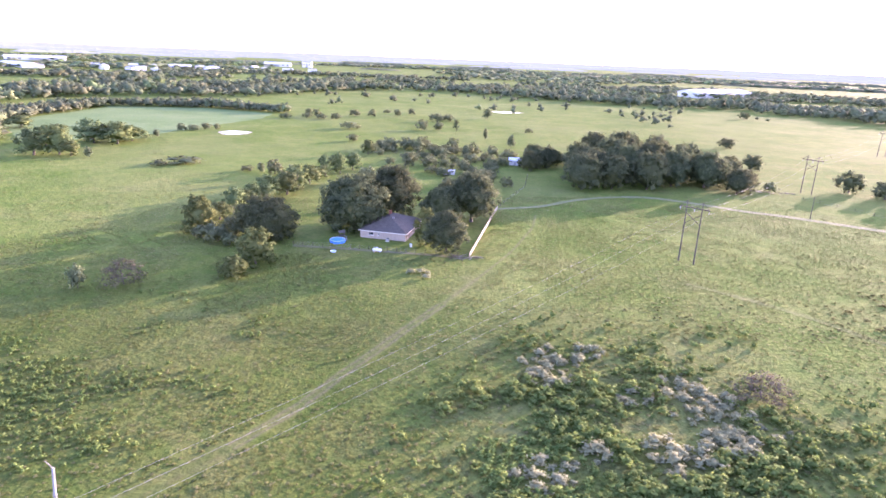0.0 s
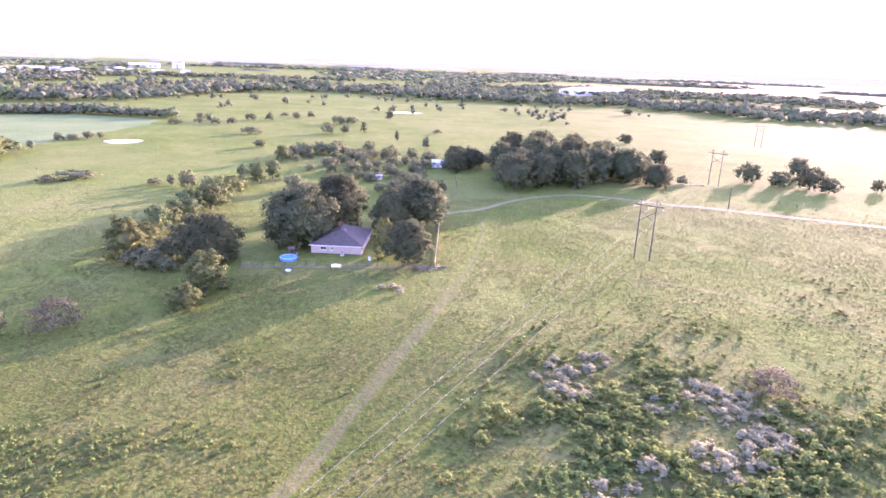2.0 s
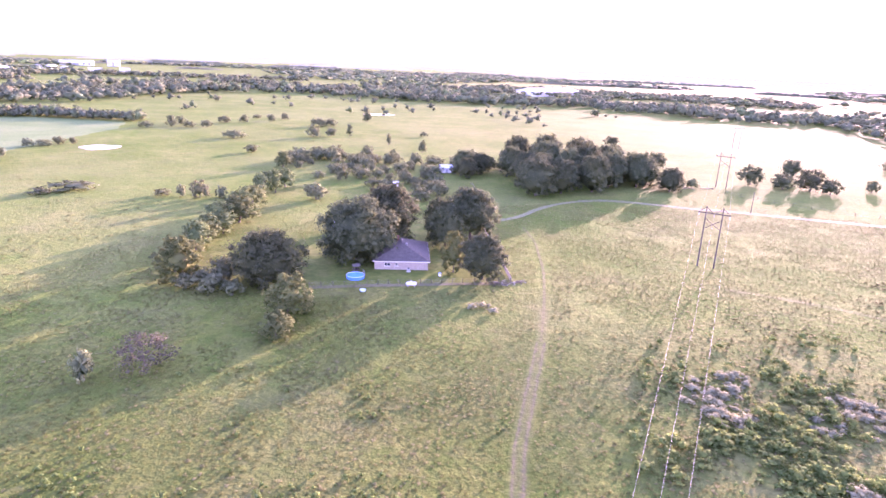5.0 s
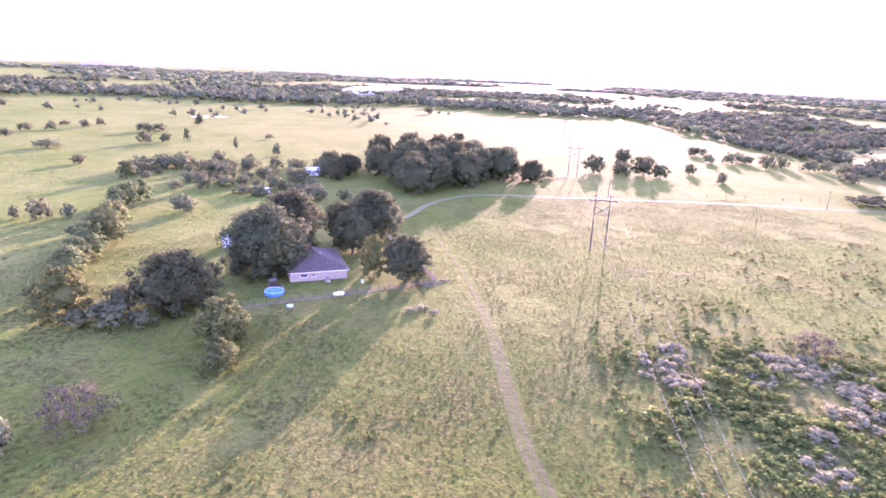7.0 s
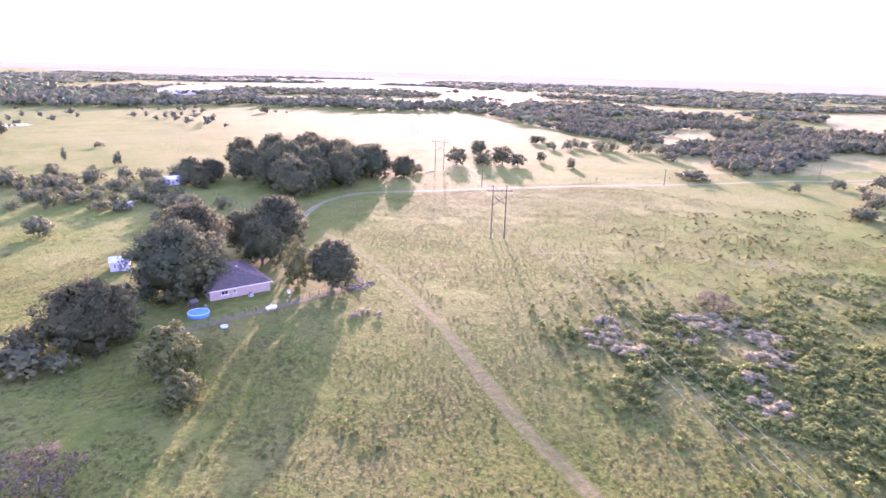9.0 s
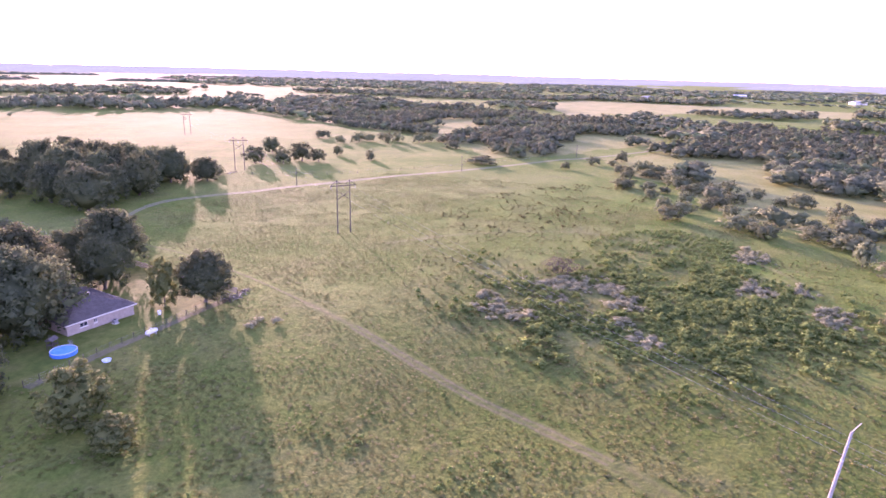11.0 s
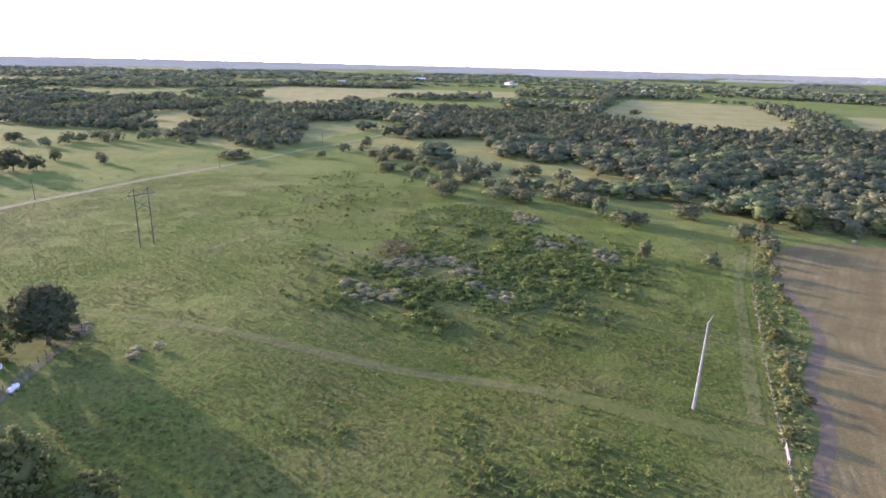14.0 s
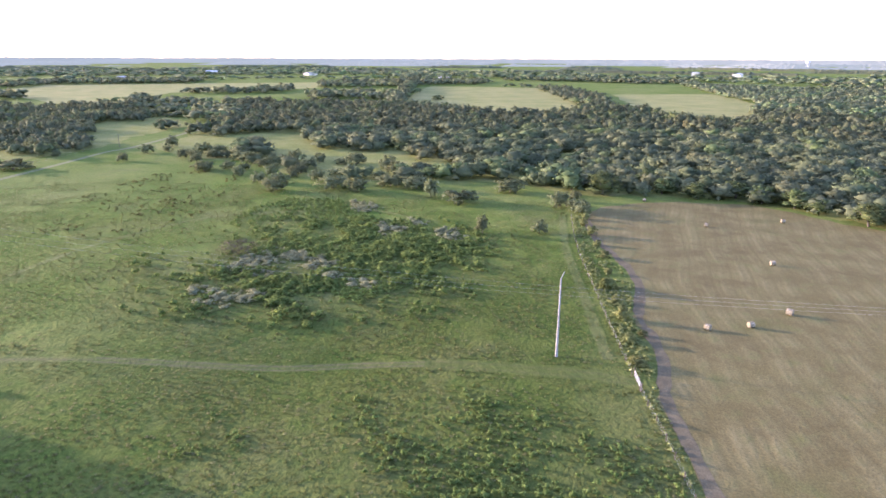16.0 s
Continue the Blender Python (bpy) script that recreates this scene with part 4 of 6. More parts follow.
HEDGE_GREEN = [(-340, 400), (-330, 560), (-235, 590), (-150, 556), (-150, 540), (-228, 566), (-306, 545), (-308, 412), (-250, 330), (-270, 322)]
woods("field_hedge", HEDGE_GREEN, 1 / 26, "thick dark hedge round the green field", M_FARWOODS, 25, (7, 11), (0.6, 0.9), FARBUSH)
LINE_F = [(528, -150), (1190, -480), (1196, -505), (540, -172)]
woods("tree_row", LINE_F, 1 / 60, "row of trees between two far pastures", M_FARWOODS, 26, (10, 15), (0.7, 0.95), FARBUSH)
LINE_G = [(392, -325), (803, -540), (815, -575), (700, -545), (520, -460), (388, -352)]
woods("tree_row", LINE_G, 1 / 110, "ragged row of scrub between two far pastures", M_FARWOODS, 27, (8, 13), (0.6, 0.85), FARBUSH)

OPEN = [HAY, FIELD_A, FIELD_B, FIELD_C, GREENFIELD, WOODS, WOODS_SOUTH, WOODS_NORTH, FAR_LINE, LINE_F, LINE_G, HEDGE_GREEN]
PASTURE = [(-560, 470), (-420, 250), (-300, 0), (-190, 60), (43, -26), (140, 40), (303, 110), (316, 197), (388, 277), (449, 402), (560, 600), (480, 630), (345, 812), (135, 846), (-17, 968), (-142, 930), (-370, 640)]


def far_keep(size, cut, seed, stretch=1.0):
    def keep(x, y):
        r = np.hypot(x, y - 100)
        a = np.arctan2(y - 100, x)
        band = field_noise(r * stretch / 2.2, a * 420, size, seed)
        ok = (band > cut) & (r < 4700)
        for poly in OPEN + [PASTURE]:
            ok &= ~inside(x, y, poly)
        return ok & ~((x < -150) & (y < 60))
    return keep


def around(r0, r1, n=24):
    a = np.linspace(0, 2 * math.pi, n, endpoint=False)
    return [(r * math.cos(t), 100 + r * math.sin(t)) for r, t in zip([r1] * n, a)]


def far_country(name, r0, r1, step, label, seed, wide, cut, size, bushes, tall=(0.35, 0.6)):
    base = far_keep(size, cut, seed)
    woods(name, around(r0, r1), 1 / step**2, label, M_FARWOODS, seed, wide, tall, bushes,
          lambda x, y: base(x, y) & (np.hypot(x, y - 100) > r0) & (np.arctan2(y - 100, x) > -1.45) & (np.arctan2(y - 100, x) < 2.55))


far_country("distant_woods", 420, 1400, 15, "patches of distant woods and hedges between fields", 31, (13, 22), 0.43, 70, SPECK, (0.4, 0.62))
far_country("distant_woods", 1400, 2500, 35, "belts of distant woods", 32, (24, 42), 0.47, 120, SPECK, (0.24, 0.38))


def tree_belt(r0, height, seed, cut, label, hazy=False):
    """A far belt of trees with an uneven top and openings."""
    rng = np.random.default_rng(seed)
    a = np.linspace(-1.7, 2.85, 1500)
    r = r0 + 160 * (field_noise(a * 100, a * 0, 14, seed) - 0.5)
    on = np.clip((field_noise(a * 100, a * 0, 9.0, seed + 1) - cut) * 6, 0, 1)
    top = on * height * (0.65 + 0.4 * field_noise(a * 100, a * 0, 0.5, seed + 2) + 0.3 * rng.random(len(a)))
    rows = [np.c_[q * np.cos(a), 100 + q * np.sin(a), z] for q, z in ((r - 30, 0 * a - 1.5), (r - 18, top * 0.8 - 1), (r, top - 1), (r + 70, top * 0.9 - 1), (r + 90, 0 * a - 1.5))]
    n = len(a)
    f = [(k * n + i, k * n + i + 1, (k + 1) * n + i + 1, (k + 1) * n + i) for k in range(4) for i in range(n - 1) if on[i] + on[i + 1] > 0]
    # the outermost belts glow faintly in place of distance haze
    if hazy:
        setting("backdrop", mesh_arrays("backdrop", np.concatenate(rows), np.array(f)[:, ::-1], M_HAZE_GLOW), label, "horizon")
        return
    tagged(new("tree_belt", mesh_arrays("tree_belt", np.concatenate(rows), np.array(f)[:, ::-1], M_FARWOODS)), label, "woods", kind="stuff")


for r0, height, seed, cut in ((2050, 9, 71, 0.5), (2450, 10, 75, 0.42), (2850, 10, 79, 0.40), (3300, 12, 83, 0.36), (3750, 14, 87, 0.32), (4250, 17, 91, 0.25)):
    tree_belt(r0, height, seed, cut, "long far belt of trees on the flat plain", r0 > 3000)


# low wooded rise that closes the horizon, its haze painted as emission
def horizon_rise():
    a = np.linspace(-1.75, 2.9, 700)
    top = 31 + 3 * np.sin(a * 3.1) + 3 * field_noise(a * 400, a * 0, 3.0, 61) + 3.0 * field_noise(a * 400, a * 0, 0.9, 62)
    rows = [np.c_[r * np.cos(a), 100 + r * np.sin(a), z] for r, z in ((4640, 0 * a - 1), (4700, top * 0.75), (4760, top), (4840, 0 * a - 1))]
    n = len(a)
    f = [(k * n + i, k * n + i + 1, (k + 1) * n + i + 1, (k + 1) * n + i) for k in range(3) for i in range(n - 1)]
    setting("backdrop", mesh_arrays("backdrop", np.concatenate(rows), np.array(f)[:, ::-1], M_HAZE_GLOW), "low wooded rise along the horizon, haze put in as a glow", "horizon")


horizon_rise()


# scattered pasture trees far out
def far_dots():
    rng = np.random.default_rng(44)
    poly = [(-150, 560), (-60, 620), (120, 560), (260, 500), (360, 560), (330, 760), (130, 830), (-17, 940), (-130, 900), (-230, 720)]
    x, y = scatter(poly, 1 / 800, rng, lambda x, y: field_noise(x, y, 60, 5) > 0.5)
    w = rng.uniform(5, 11, len(x))
    geo = spread(FARBUSH, x, y, w, w * rng.uniform(0.6, 1.0, len(x)), rng)
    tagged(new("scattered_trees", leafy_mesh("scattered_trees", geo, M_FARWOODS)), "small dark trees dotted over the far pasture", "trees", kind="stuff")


far_dots()


# ---------------------------------------------------------------- grass and weeds
def clear_of_ways(x, y):
    ok = (near_line(x, y, TRACK) > 1.9) & (near_line(x, y, LANE) > 1.7) & (near_line(x, y, ROAD) > 2.6)
    return ok & ~inside(x, y, HAY) & ~inside(x, y, YARD)


rng1 = np.random.default_rng(17)
TUFTS = [tuft(rng1, 4) for _ in range(6)]
WEEDS = [bush(rng1, 5, 11, 0.10, 0.8, 0.5, 2.2) for _ in range(6)]
BRUSH = [bush(rng1, 8, 20, 0.062, 0.9, 0.5, 2.4) for _ in range(5)]
NEAR = [(-125, 60), (-62, 46), (30, -14), (64, -30), (110, 20), (150, 70), (190, 120), (190, 200), (120, 232), (60, 250), (-20, 235), (-95, 215), (-125, 150)]
FIELD = [(-230, 110), (-125, 60), (-60, 46), (110, 20), (230, 80), (290, 128), (150, 214), (300, 330), (200, 520), (-40, 560), (-150, 430), (-260, 300)]


def thins(x, y, size, seed, at, width, rng):
    """Plants grow thick where the noise is high and thin out softly below it."""
    n = 0.7 * field_noise(x, y, size, seed) + 0.3 * field_noise(x, y, size * 0.35, seed + 40)
    return np.clip((n - at) / width + 0.5, 0.03, 1) > rng.random(len(x))


SPOTS = [(-8, 147, 3.4, 1.3), (-6.6, 143.4, 1.4, 0.8), (18.5, 99, 5.0, 6.5), (26, 105, 4.5, 2.5), (30, 90, 3.2, 2.8), (41.5, 88, 5.5, 11), (43, 78, 4, 4), (33, 74, 4.5, 5), (50, 81, 2.6, 2), (20.5, 74.5, 3, 2), (14, 69, 5, 3.5),
         (56, 44, 6, 4), (42, 28, 6, 4), (90, 40, 8, 5), (60, 32, 5, 3)]


def off_brush(x, y):
    ok = np.full(len(x), True)
    for cx, cy, a, b in SPOTS:
        ok &= ((x - cx) / a) ** 2 + ((y - cy) / b) ** 2 > 0.85
    return ok


def stuff(name, geo, material, label, category):
    return tagged(new(name, leafy_mesh(name, geo, material)), label, category, kind="stuff")


def grass():
    rng = np.random.default_rng(18)
    x, y = scatter(NEAR, 0.85, rng, lambda x, y: clear_of_ways(x, y) & (field_noise(x, y, 5, 6) + 0.5 * field_noise(x, y, 18, 7) > 0.52))
    w = rng.uniform(0.45, 1.0, len(x)) * (0.7 + 0.6 * field_noise(x, y, 12, 12))
    stuff("grass_tufts", spread(TUFTS, x, y, w, w * rng.uniform(0.18, 0.40, len(x)), rng), M_TUFT, "uneven tufts of pasture grass", "grass")
    x, y = scatter(FIELD, 0.07, rng, lambda x, y: clear_of_ways(x, y) & ~inside(x, y, NEAR) & (field_noise(x, y, 14, 6) > 0.35))
    w = rng.uniform(0.9, 2.2, len(x))
    stuff("far_grass_tufts", spread(TUFTS, x, y, w, w * rng.uniform(0.08, 0.16, len(x)), rng), M_TUFT, "coarse grass tufts further across the pasture", "grass")
    # straw-pale tufts: sunlit specks of the grass relief put into leaf colour
    x, y = scatter(NEAR, 0.34, rng, lambda x, y: clear_of_ways(x, y) & (field_noise(x, y, 7, 36) + 0.4 * field_noise(x, y, 22, 37) > 0.66))
    w = rng.uniform(0.5, 1.1, len(x))
    stuff("dry_grass_tufts", spread(TUFTS, x, y, w, w * rng.uniform(0.20, 0.42, len(x)), rng), M_SUNLIT_TUFT, "straw-coloured tufts in the pasture, sunlit tone in their colour", "grass")


grass()


def weeds():
    rng = np.random.default_rng(19)
    left = [(-125, 66), (-60, 47), (-48, 58), (-30, 82), (-14, 108), (-22, 124), (-70, 128), (-110, 116)]
    lush = lambda x, y: np.exp(-((x + 64) / 24) ** 2 - ((y - 78) / 21) ** 2) + 0.9 * field_noise(x, y, 10, 21) + 0.35 * field_noise(x, y, 3, 61) - 0.95
    x, y = scatter(left, 0.95, rng, lambda x, y: clear_of_ways(x, y) & (np.clip(lush(x, y) / 0.5, 0.0, 0.9) > rng.random(len(x))))
    w = rng.uniform(0.5, 1.45, len(x))
    stuff("green_weeds", spread(WEEDS, x, y, w, w * rng.uniform(0.45, 0.85, len(x)), rng), M_WEED, "patches of knee-high green weeds", "weeds")
    rise = [(-12, 52), (-4, 106), (24, 128), (60, 126), (84, 104), (84, 56), (64, 20), (16, 20)]
    x, y = scatter(rise, 0.8, rng, lambda x, y: off_brush(x, y) & thins(x, y, 9, 22, 0.53 - 0.26 * np.exp(-(((x - 36) / 17) ** 2) - ((y - 50) / 17) ** 2), 0.45, rng) & (np.clip(1.5 - np.hypot((x - 36) * 0.95, (y - 70) * 0.85) / 33, 0, 1) > rng.random(len(x))))
    w = 0.8 + 2.4 * rng.random(len(x)) ** 1.5
    stuff("leafy_weeds", spread(WEEDS, x, y, w, w * rng.uniform(0.42, 0.68, len(x)), rng), M_WEED, "dense leafy green weeds on a low rise", "weeds")
    ring = [(-45, 62), (-30, 44), (0, 20), (30, 8), (70, 10), (110, 30), (135, 60), (150, 110), (110, 150), (60, 140), (30, 124), (0, 100), (-18, 96), (-34, 76)]
    x, y = scatter(ring, 0.2, rng, lambda x, y: clear_of_ways(x, y) & thins(x, y, 11, 24, 0.56, 0.3, rng) & ~inside(x, y, MOUND))
    w = rng.uniform(0.4, 1.2, len(x))
    stuff("olive_weeds", spread(WEEDS, x, y, w, w * rng.uniform(0.25, 0.45, len(x)), rng), M_OLIVEWEED, "scattered olive weeds in grazed pasture", "weeds")
    far = [(62, 60), (88, 74), (112, 72), (110, 44), (84, 44), (66, 40)]
    x, y = scatter(far, 0.24, rng, lambda x, y: thins(x, y, 8, 25, 0.48, 0.3, rng))
    w = rng.uniform(0.9, 2.2, len(x))
    stuff("leafy_weeds", spread(WEEDS, x, y, w, w * rng.uniform(0.45, 0.7, len(x)), rng), M_WEED, "second stand of leafy green weeds near the woods", "weeds")
    heart = [(6, 60), (2, 80), (14, 84), (32, 76), (50, 66), (64, 50), (58, 38), (34, 38), (16, 48)]
    x, y = scatter(heart, 1.0, rng, lambda x, y: off_brush(x, y) & thins(x, y, 8, 31, 0.40, 0.3, rng))
    w = rng.uniform(0.7, 1.8, len(x))
    stuff("leafy_weeds", spread(WEEDS, x, y, w, w * rng.uniform(0.42, 0.62, len(x)), rng), M_WEED, "close undergrowth of green weeds on the rise", "weeds")
    stand = [(86, 90), (82, 62), (84, 48), (104, 44), (118, 60), (106, 80)]
    x, y = scatter(stand, 0.42, rng, lambda x, y: off_brush(x, y) & thins(x, y, 9, 33, 0.45, 0.3, rng))
    w = rng.uniform(0.8, 2.0, len(x))
    stuff("leafy_weeds", spread(WEEDS, x, y, w, w * rng.uniform(0.4, 0.6, len(x)), rng), M_WEED, "lower stand of green weeds behind the rise", "weeds")
    strip = [(x + 0.4, y + 0.6) for x, y in HAY_EDGE] + FENCE_LINE[::-1]
    x, y = scatter(strip, 0.85, rng, lambda x, y: (near_line(x, y, TRACK) > 2.5) & thins(x, y, 7, 26, 0.32, 0.4, rng))
    w = rng.uniform(0.6, 1.7, len(x))
    stuff("fence_row_weeds", spread(WEEDS, x, y, w, w * rng.uniform(0.3, 0.65, len(x)), rng), M_FENCEROW, "rank weeds along the overgrown fence row", "weeds")
    x, y = scatter([(70, 150), (130, 150), (200, 110), (190, 60), (120, 80), (90, 110)], 0.10, rng, lambda x, y: thins(x, y, 13, 29, 0.62, 0.22, rng))
    w = rng.uniform(0.7, 2.4, len(x))
    stuff("low_scrub", spread(WEEDS, x, y, w, w * rng.uniform(0.3, 0.5, len(x)), rng), M_OLIVEWEED, "low olive scrub dotted over grazed pasture", "weeds")


weeds()


def white_brush():
    rng = np.random.default_rng(20)
    xs, ys = [], []
    for cx, cy, a, b in SPOTS:
        a, b = a * 1.15, b * 1.15
        n = int(a * b * 1.05)
        t, r = rng.uniform(0, 2 * math.pi, n), rng.uniform(0, 1, n) ** 0.55 * rng.uniform(0.75, 1.2, n)
        xs.append(cx + a * r * np.cos(t))
        ys.append(cy + b * r * np.sin(t))
    x, y = np.concatenate(xs), np.concatenate(ys)
    w = 1.0 + 2.2 * rng.random(len(x)) ** 1.3
    stuff("white_brush", spread(BRUSH, x, y, w, w * rng.uniform(0.36, 0.52, len(x)), rng), M_WHITEBRUSH, "pale grey-white flowering brush in clumps", "brush")


white_brush()


# ---------------------------------------------------------------- power line
def hframe(name, ax, ay, bx, by, height, label):
    """Two tall wooden posts with a crossarm, raking struts above it and an X brace below; three insulator strings."""
    t = thing(name, label, "power pylon", m=pose((ax + bx) / 2, (ay + by) / 2, 0, 0, 0, math.degrees(math.atan2(by - ay, bx - ax))))
    half = math.hypot(bx - ax, by - ay) / 2
    arm = height - 2.0
    for s in (-1, 1):
        part("post", tube([(s * half, 0, -0.3), (s * half, 0, height * 0.5), (s * half, 0, height)], [0.22, 0.18, 0.14], 8), M_POSTWOOD, t, smooth=True)
    part("crossarm", beam((-half * 1.95, 0.2, arm), (half * 1.95, 0.2, arm), 0.14, 0.26), M_POSTWOOD, t, bevel=0.02)
    for s in (-1, 1):
        part("strut", beam((s * half, 0.18, height - 0.3), (s * half * 1.85, 0.18, arm + 0.1), 0.09, 0.09), M_POSTWOOD, t)
        part("strut", beam((s * half, 0.18, height - 0.3), (s * half * 0.15, 0.18, arm + 0.1), 0.09, 0.09), M_POSTWOOD, t)
        part("brace", beam((-half, 0.16 * s, arm - 1.6 if s > 0 else arm - 4.6), (half, 0.16 * s, arm - 4.6 if s > 0 else arm - 1.6), 0.10, 0.14), M_POSTWOOD, t)
    for k in (-1.85, 0, 1.85):
        string = part("insulator", tube([(k * half, 0.2, arm - 0.12), (k * half, 0.2, arm - 1.0)], [0.03, 0.03], 6), M_STEEL, t)
        for i in range(5):
            z = arm - 0.25 - 0.15 * i
            part("disc", tube([(k * half, 0.2, z), (k * half, 0.2, z - 0.05)], [0.06, 0.13], 8), M_CERAMIC, string)
    return t


H1, H2, H3 = (64.4, 167.4, 67.6, 164.4), (156.8, 277.2, 159.6, 273.4), (281.5, 417.6, 284.5, 414.4)
hframe("h_frame_pylon", *H1, 17.8, "weathered wooden two-post power pylon with crossarm in pasture")
hframe("h_frame_pylon", *H2, 17.2, "weathered wooden two-post power pylon beside rounded trees")
hframe("h_frame_pylon", *H3, 17.2, "distant wooden two-post power pylon in open pasture")
POLE = (-40.4, 49.3)


def utility_pole(x, y, lean, turn, arms, label):
    t = thing("utility_pole", label, "utility pole", m=pose(x, y, 0, 0, lean, turn))
    part("shaft", tube([(0, 0, -0.3), (0.02, 0, 0.4), (0.0, 0, 7.5), (0, 0, 15.0)], [0.31, 0.26, 0.19, 0.13], 10), M_PALEPOLE, t, smooth=True)
    part("top_pin", tube([(0, 0, 14.85), (0.02, -0.25, 15.5), (0.04, -0.6, 16.3)], [0.07, 0.055, 0.04], 6), M_STEEL, t)
    part("band", tube([(0, 0, 11.3), (0, 0, 11.5)], [0.190, 0.187], 10), M_STEEL, t)
    part("pole_bracket", beam((0, 0, 11.4), (0.45, 0, 11.55), 0.05, 0.08), M_STEEL, t)
    if arms:
        part("crossarm", beam((-1.3, 0.2, 13.9), (1.3, 0.2, 13.9), 0.10, 0.13), M_POSTWOOD, t, bevel=0.015)
        for s in (-1, 1):
            part("brace", beam((s * 0.75, 0.2, 13.85), (0, 0.2, 13.2), 0.04, 0.04), M_STEEL, t)
        for k in (-1.1, 0, 1.1):
            part("insulator", tube([(k, 0.2, 13.96), (k, 0.2, 14.25), (k, 0.2, 14.5)], [0.05, 0.09, 0.04], 8), M_CERAMIC, t)


utility_pole(*POLE, 13, -38, False, "tall bleached wooden utility pole leaning slightly by the track")
END = (-108.6, -42.0)
utility_pole(*END, 0, -45, True, "wooden utility pole with crossarm at the hay field")


def arm_points(h, height):
    ax, ay, bx, by = h
    c, d = np.array([(ax + bx) / 2, (ay + by) / 2]), np.array([bx - ax, by - ay]) / 2
    up = np.array([-d[1], d[0]]) / np.linalg.norm(d)
    return [(*(c + k * d + 0.2 * up), height - 3.0) for k in (-1.85, 0, 1.85)]


def conductor(a, b, sag, label):
    a, b = np.array(a), np.array(b)
    pts = [tuple(a + (b - a) * s - np.array([0, 0, 4 * sag * s * (1 - s)])) for s in np.linspace(0, 1, 25)]
    tagged(new("conductor", mesh_arrays("conductor", *tube(pts, [0.010] * 25, 5, False), M_WIRE)), label, "power line", "power lines")


pole_points = [tuple(pose(*END, 0, 0, 0, -45) @ Vector((k, 0.2, 14.5))) for k in (-1.1, 0, 1.1)]
for a, b in zip(arm_points(H1, 17.8), pole_points):
    conductor(a, b, 3.85, "thin pale power line sagging over the pasture")
for a, b in zip(arm_points(H1, 17.8), arm_points(H2, 17.2)):
    conductor(a, b, 2.6, "thin power line between two wooden pylons")
for a, b in zip(arm_points(H2, 17.2), arm_points(H3, 17.2)):
    conductor(a, b, 2.8, "thin distant power line between wooden pylons")


def road_pole(x, y, h, label):
    t = thing("road_pole", label, "utility pole", m=pose(x, y, 0, 0, 0, 60))
    part("shaft", tube([(0, 0, -0.2), (0, 0, h / 2), (0, 0, h)], [0.17, 0.14, 0.11], 7), M_POSTWOOD, t, smooth=True)
    part("crossarm", beam((-0.8, 0.12, h - 0.5), (0.8, 0.12, h - 0.5), 0.09, 0.11), M_POSTWOOD, t)


road_pole(133.5, 226, 8.6, "short dark wooden pole beside the gravel road")
road_pole(210.8, 170.5, 8.4, "dark wooden pole beside the gravel road")
road_pole(302, 120, 8.4, "far wooden pole beside the gravel road")


